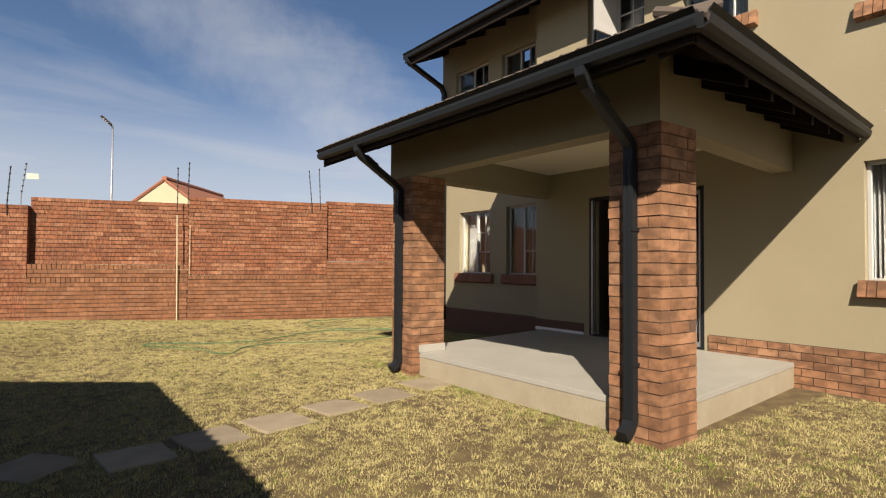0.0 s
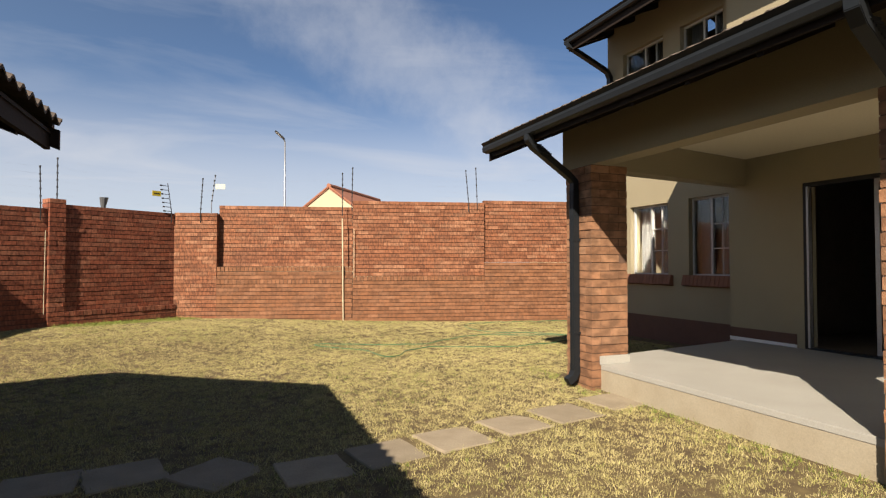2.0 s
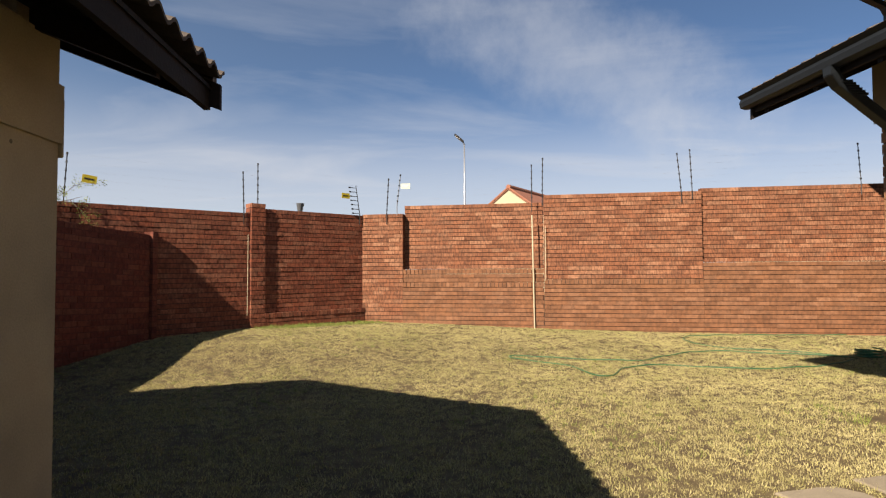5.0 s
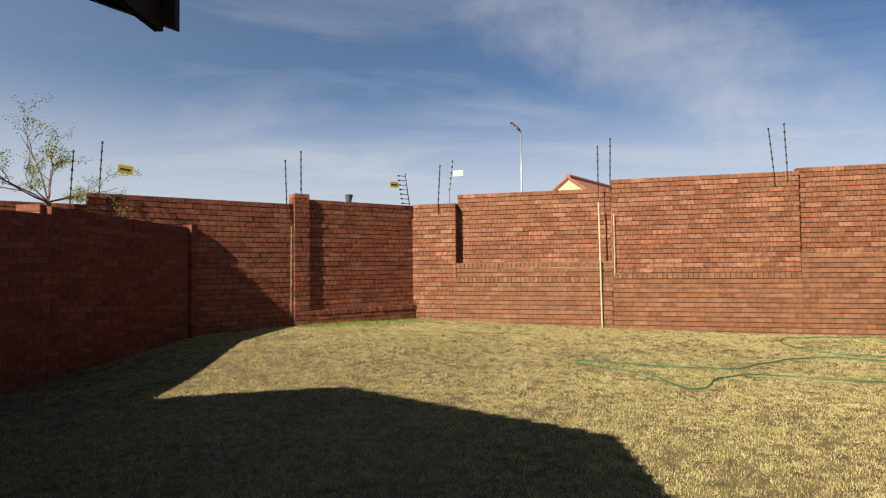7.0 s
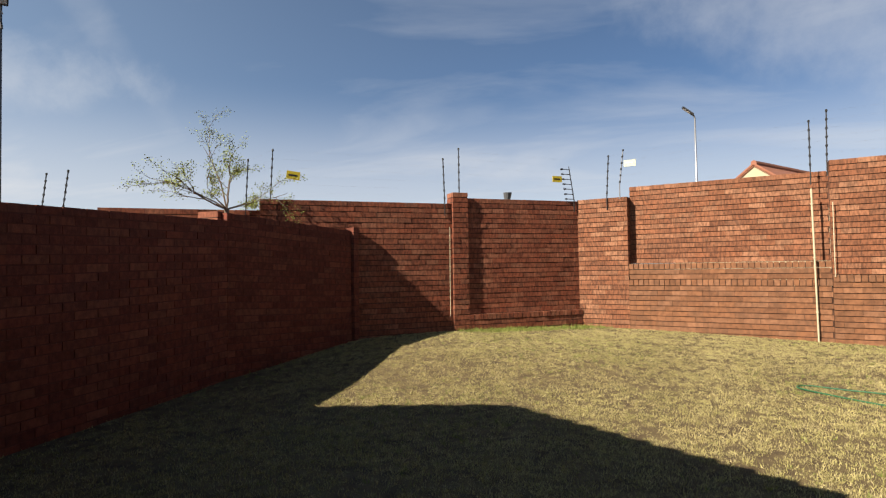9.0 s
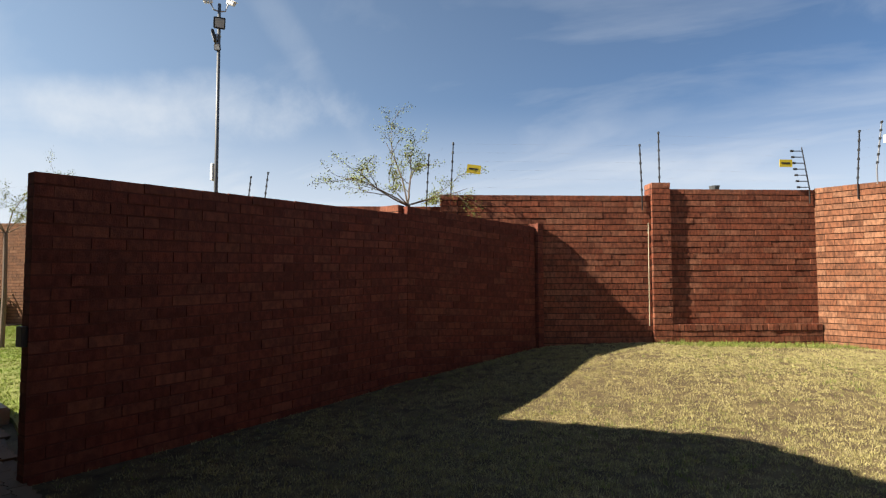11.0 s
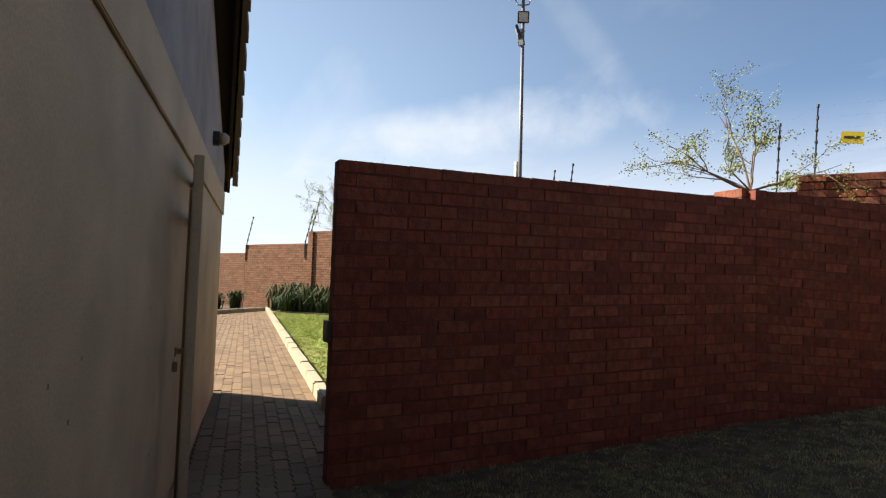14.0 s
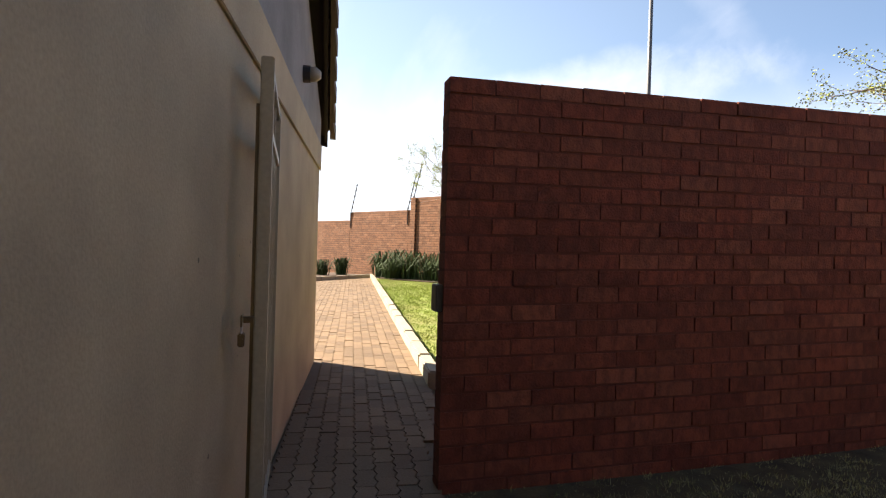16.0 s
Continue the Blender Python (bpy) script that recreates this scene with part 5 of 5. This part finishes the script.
def paving():
    bed = Geo().prism([(-4.0, 5.87), (-4.0, 6.66), (-6.3, 7.2), (-22.4, 9.0), (-19.6, 6.6), (-22, 5.5), (-7.9, 6.36)][::-1], -0.12, -0.03)
    pv = tagged(part("driveway", bed, SAND), "brown interlocking brick paving of the driveway", "pavement", kind="structure")
    w, l = 0.102, 0.204
    wave = [(-l / 2, 0.009), (-l / 4, -0.009), (0, 0.009), (l / 4, -0.009), (l / 2, 0.009)]
    ring = [(u * 0.966, v - w / 2 + 0.0035) for u, v in wave] + [(u * 0.966, v + w / 2 - 0.0035) for u, v in reversed(wave)]
    me = Geo().prism(ring, -0.025, 0.025).mesh("paver", PAVER)
    spots = []
    d = Vector((-0.9937, 0.1118))
    nrm = Vector((0.1118, 0.9937))
    o = Vector((-4.0, 5.85))
    for i in range(94):
        for j in range(-7, 27):
            p = o + d * (i * l + 0.02 + (l / 2 if j % 2 else 0)) + nrm * (j * w)
            wall_y = 5.46 + 0.134 * (-1.1 - p.x)
            if p.y < wall_y + 0.05 and p.x > -7.7:
                continue
            lim = kerb_y(p.x) - 0.1 if p.x < -6.4 else 6.72 + max(0.0, -4.45 - p.x) * 0.27
            if p.y > lim or p.x < -19.5 - (p.y - 6.8) * 1.3 or p.y < 5.0:
                continue
            spots.append(p)
    spots.sort(key=lambda p: (p - Vector((-4, 6.3))).length)
    rest = Geo()
    rnd = random.Random(9)
    turn = math.atan2(d.y, d.x)
    for k, p in enumerate(spots):
        m = Matrix.Translation((p.x, p.y, -0.043 + rnd.gauss(0, 0.0015))) @ Euler((rnd.gauss(0, 0.006), rnd.gauss(0, 0.006), turn + rnd.gauss(0, 0.01))).to_matrix().to_4x4()
        if k < 300:
            b = new("paver", me)
            b.parent = pv
            b.matrix_local = m
        else:
            rest.loft([[tuple(m @ Vector((u, v, z))) for u, v in ring] for z in (-0.025, 0.025)])
    part("pavers", rest, PAVER, pv)
    tagged(pv.children[-1], kind="stuff")
    kb = thing("kerb", "cream painted concrete kerb beside the driveway lawn", "kerb", kind="structure")
    for a, b in ((KERB_A, KERB_B), (KERB_B, Vector((-19.5, 6.6)))):
        dd = (b - a)
        n = round(dd.length / 0.75)
        me2 = Geo().box(-0.36, 0.36, -0.06, 0.06, -0.15, 0.15).mesh("kerb_stone", KERB, 0.015)
        for k in range(n):
            c = a + dd * ((k + 0.5) / n)
            s = new("kerb_stone", me2)
            s.parent = kb
            s.matrix_local = Matrix.Translation((c.x, c.y, -0.05 + 0.01 * rnd.random())) @ Euler((0, 0, math.atan2(dd.y, dd.x) + rnd.gauss(0, 0.008))).to_matrix().to_4x4()
    part("lawn_patch", Geo().prism([(-6.4, 7.33), (-4.8, 6.95), (-4.75, 10.5), (-6.6, 10.5), (-18.4, 12.1), (-18.6, 11.3), (-20.7, 9.2), (-22.2, 9.1)], -0.2, 0.0), MOWN)
    tagged(bpy.data.objects["lawn_patch"], "bright green mown driveway lawn", "lawn", kind="structure")
    blades("green_lawn_grass", "short bright green mown grass", LUSH, 16000, (-21.0, -4.85, 7.1, 11.5), lambda x, y: (y > KERB_A.y + (x - KERB_A.x) * -0.1125 + 0.08) & (y < 10.3 - 0.11 * (x + 6)), (0.015, 0.034), (0.006, 0.014), seed=6, loose=0.05, lift=0.05, lean=1.5)
    part("flower_bed", Geo().prism([(-22.4, 9.15), (-19.6, 6.68), (-20.3, 5.5), (-27.0, 5.9), (-19.0, 12.0), (-18.6, 11.2), (-20.6, 9.4)][::-1], -0.2, 0.03), SOIL)
    tagged(bpy.data.objects["flower_bed"], "dark soil bed with strap-leaved plants", "flower bed", kind="structure")


paving()


def strap_plant(x, y, size, seed):
    rnd = random.Random(seed)
    t = thing("strap_leaf_plant", "dark green clump of arching strap leaves in soil bed", "plant", "driveway bed plants", at=(x, y, 0.02))
    g = Geo()
    for k in range(120):
        a = rnd.uniform(0, 2 * math.pi)
        r = rnd.uniform(0.25, 0.75) * size
        h = rnd.uniform(0.45, 0.95) * size
        w = rnd.uniform(0.012, 0.022)
        bx, by = rnd.gauss(0, 0.12) * size, rnd.gauss(0, 0.12) * size
        c, s = math.cos(a), math.sin(a)
        pts = [(0, 0), (0.2 * r, 0.55 * h), (0.55 * r, 0.92 * h), (r, 0.8 * h * rnd.uniform(0.6, 1.0))]
        n = len(g.v)
        for i, (u, v) in enumerate(pts):
            ww = w * (1, 1, 0.75, 0.1)[i]
            g.v += [(bx + c * u - s * ww, by + s * u + c * ww, v), (bx + c * u + s * ww, by + s * u - c * ww, v)]
        for i in range(3):
            g.f.append((n + 2 * i, n + 2 * i + 1, n + 2 * i + 3, n + 2 * i + 2))
    part("leaves", g, STRAP_LEAF, t)


for k, (x, y, s) in enumerate(((-22.9, 8.0, 0.7), (-22.4, 7.3, 0.6), (-21.9, 9.35, 0.95), (-21.3, 9.75, 1.05), (-20.7, 10.15, 1.05), (-20.1, 10.6, 1.0), (-19.5, 11.0, 0.9), (-20.9, 9.5, 0.7), (-21.6, 6.6, 0.6))):
    strap_plant(x, y, s * 1.1, 40 + k)


def sparse_tree(name_label, base, fork_z, limbs, seed, leaves, category="tree", lean=(0, 0), girth=0.016):
    """Young, nearly bare tree: tapered trunk, limbs that divide, few small leaves."""
    rnd = random.Random(seed)
    t = thing("young_tree", name_label, category, "young trees", at=base)
    wood, leaf = [], Geo()
    trunk_top = Vector((lean[0], lean[1], fork_z))
    part("trunk", Geo().tube([(0, 0, -0.1), trunk_top * 0.5 + Vector((0.02, 0.01, 0)), trunk_top], [0.05, 0.042, 0.035], 8), BARK, t)

    def leaflet(p):
        a = Vector((rnd.gauss(0, 1), rnd.gauss(0, 1), rnd.gauss(0, 0.7))).normalized() * rnd.uniform(0.012, 0.024)
        b = a.orthogonal().normalized() * rnd.uniform(0.006, 0.011)
        n = len(leaf.v)
        leaf.v.extend([tuple(p), tuple(p + a * 0.5 + b), tuple(p + a), tuple(p + a * 0.5 - b)])
        leaf.f.append((n, n + 1, n + 2, n + 3))

    def grow(p, way, length, r, depth):
        pts, q, w = [p], p, way.copy()
        steps = 5
        for k in range(steps):
            w = (w + Vector((rnd.gauss(0, 0.13), rnd.gauss(0, 0.13), rnd.gauss(0.0, 0.08)))).normalized()
            q = q + w * length / steps
            pts.append(q)
            if depth < 3 and k >= 1 and rnd.random() < 0.7:
                side = Vector((rnd.gauss(0, 1), rnd.gauss(0, 1), rnd.gauss(0.2, 0.5))).normalized()
                grow(q, (w * 0.75 + side * 0.75).normalized(), length * rnd.uniform(0.4, 0.62), r * 0.5, depth + 1)
            if depth >= 1:
                for _ in range(leaves):
                    if rnd.random() < 0.75:
                        leaflet(q + Vector((rnd.gauss(0, 0.03), rnd.gauss(0, 0.03), rnd.gauss(0, 0.03))))
        wood[-1].tube(pts, [r * (1 - 0.75 * i / steps) for i in range(steps + 1)], 5)

    for side, up, deep, r in limbs:
        way = Vector((0.64 * side - 0.77 * deep, 0.77 * side + 0.64 * deep, up))
        wood.append(Geo())
        grow(trunk_top, way.normalized(), way.length * 0.78, girth * r, 0)
    for w in wood:
        part("branch", w, BARK, t)
    part("foliage", leaf, LEAF, t, "sparse small fresh green leaves")


sparse_tree("young nearly bare tree with fresh green leaves behind wall", (-5.1, 11.36, 0.0), 2.25,
            [(-0.42, 1.15, 0.1, 0.9), (-0.95, 0.38, -0.2, 1.0), (-0.78, 0.62, 0.25, 0.9), (0.12, 0.72, -0.2, 0.9), (0.5, 0.32, 0.3, 0.8), (1.15, 0.32, 0.0, 0.8), (-0.45, 0.35, -0.4, 0.8), (0.35, 0.6, 0.3, 0.8)], 21, 4, girth=0.015)
sparse_tree("slender young tree with few leaves on driveway lawn", (-13.0, 9.3, 0.0), 2.1,
            [(-0.75, 0.9, 0.1, 1.0), (-0.35, 0.95, -0.2, 0.9), (0.45, 1.35, 0.1, 1.0), (0.2, 1.0, 0.3, 0.8), (0.85, 0.5, 0.0, 0.8), (-0.9, 0.3, -0.2, 0.7)], 23, 6, girth=0.013)


MAST_STEEL = material("dull_mast_steel", (0.10, 0.105, 0.11), (0.14, 0.14, 0.14), 0.5, metal=0.4, fine=40, bump=0.02)


def camera_mast(x, y, top):
    t = thing("security_mast", "tall grey steel mast with cameras and floodlights", "mast", at=(x, y, 0))
    part("pole", Geo().tube([(0, 0, 0), (0, 0, top * 0.55), (0, 0, top)], [0.04, 0.034, 0.028], 10), MAST_STEEL, t, smooth=True)
    part("junction_box", Geo().box(-0.1, -0.03, -0.06, 0.06, 3.0, 3.3), WHITE, t, bevel=0.008)
    side = Vector((0.54, 0.84, 0))
    for q, lift in ((-1, 0.02), (1, 0.05)):
        arm = part("camera_arm", Geo().tube([(0, 0, top - 0.14), side * q * 0.1 + Vector((0, 0, top - 0.12)), side * q * 0.15 + Vector((0, 0, top - 0.02 + lift))], 0.014, 6), STEEL, t)
        m = Matrix.Translation(side * q * 0.17 + Vector((0, 0, top + lift))) @ pose(0, 0, 0, 0, 22, -32 + q * 50)
        part("camera_housing", Geo().box(-0.06, 0.12, -0.036, 0.036, -0.036, 0.036, m), WHITE, arm, "white bullet camera", bevel=0.012)
        part("hood", Geo().box(-0.05, 0.15, -0.042, 0.042, 0.037, 0.043, m), WHITE, arm, "white sun hood")
    for z, rz, big in ((top - 0.36, -30, 1.0), (top - 0.58, -125, 1.0), (top - 0.80, -60, 0.6)):
        m = pose(0.0, 0, z, 0, 18, rz) @ Matrix.Scale(big, 4)
        fl = part("floodlight", Geo().box(0.06, 0.11, -0.10, 0.10, -0.10, 0.10, m), DARK_STEEL, t, "square black floodlight", bevel=0.01)
        part("lens", Geo().box(0.111, 0.115, -0.075, 0.075, -0.075, 0.075, m), STEEL, fl, "pale glass front")
        part("bracket", Geo().box(-0.03, 0.06, -0.02, 0.02, -0.03, 0.03, m), STEEL, fl)


camera_mast(-9.3, 11.2, 6.2)


def street_lamp(x, y, top):
    t = thing("street_lamp", "slender grey street lamp beyond the wall", "street lamp", at=(x, y, 0))
    part("pole", Geo().tube([(0, 0, 0), (0, 0, 4), (0, 0, top - 0.35)], [0.07, 0.05, 0.032], 10), STEEL, t, smooth=True)
    part("arm", Geo().tube([(0, 0, top - 0.37), (-0.03, 0, top - 0.27), (-0.1, 0, top - 0.2)], 0.035, 8), MAST_STEEL, t)
    m = pose(-0.08, 0, top - 0.2, 0, 40, 0)
    head = part("head", Geo().box(-0.52, 0.05, -0.11, 0.11, -0.03, 0.05, m), DARK_STEEL, t, "dark lamp head tilted up", bevel=0.025)
    part("glass", Geo().box(-0.46, -0.1, -0.08, 0.08, -0.038, -0.031, m), WHITE, head, "pale lamp glass")


street_lamp(3.25, 30.1, 7.75)


def neighbour(apex, ridge_end, half, eave, label):
    """Single-storey gabled house beyond the wall."""
    h = thing("neighbour_house", label, "house", "houses beyond the wall", at=(apex[0], apex[1], 0))
    r = Vector((ridge_end[0] - apex[0], ridge_end[1] - apex[1], 0))
    d = r.normalized()
    s = Vector((d.y, -d.x, 0))
    L = r.length
    P = lambda u, v, z: tuple(d * u + s * v + Vector((0, 0, z)))
    top = apex[2]
    part("wall", Geo().loft([[P(0.06, -half + 0.4, 0), P(0.06, half - 0.4, 0), P(0.06, half - 0.4, eave), P(0.06, 0, top - 0.1), P(0.06, -half + 0.4, eave)], [P(L, -half + 0.4, 0), P(L, half - 0.4, 0), P(L, half - 0.4, eave), P(L, 0, top - 0.2), P(L, -half + 0.4, eave)]]), CREAM, h)
    for q in (-1, 1):
        e = q * half
        a = [P(0, e, eave - 0.1), P(0, 0, top), P(0, 0, top - 0.12), P(0, e, eave - 0.22)]
        b = [P(L, e, eave - 0.1), P(L, 0, top), P(L, 0, top - 0.12), P(L, e, eave - 0.22)]
        part("roof_slope", Geo().loft([a, b]), TILE_RED, h)
    part("ridge_tiles", Geo().tube([P(0, 0, top), P(L, 0, top)], 0.12, 8), TILE_RED, h)
    for q in (-1, 1):
        part("barge_board", Geo().loft([[P(-0.03, q * half, eave - 0.16), P(-0.03, 0, top - 0.06), P(-0.03, 0, top + 0.02), P(-0.03, q * half, eave - 0.08)], [P(0, q * half, eave - 0.16), P(0, 0, top - 0.06), P(0, 0, top + 0.02), P(0, q * half, eave - 0.08)]]), TILE_RED, h)


neighbour((5.35, 30.0, 5.35), (9.4, 35.5), 4.0, 2.55, "cream house with red tiled gable roof beyond wall")
neighbour((22.5, 33.0, 5.6), (27.5, 38.0), 4.0, 2.8, "cream house with red tiled gable roof further off")

latch = thing("gate_catch", "dark steel gate catch plate on brick wall end", "catch", at=(-4.53, 6.743, 0.885))
part("plate", Geo().box(-0.045, 0.05, -0.022, 0.02, -0.065, 0.065), DARK_STEEL, latch, bevel=0.004)

pipe = thing("vent_pipe", "weathered grey vent pipe with flared top beyond wall", "pipe", at=(-2.27, 17.45, 0))
part("stack", Geo().tube([(0, 0, 0), (0, 0, 1.5), (0, 0, 2.8)], 0.045, 10), MAST_STEEL, pipe, smooth=True)
part("cowl", Geo().tube([(0, 0, 2.78), (0, 0, 2.86), (0.01, 0, 3.06)], [0.05, 0.06, 0.1], 10), MAST_STEEL, pipe, "flared cowl")
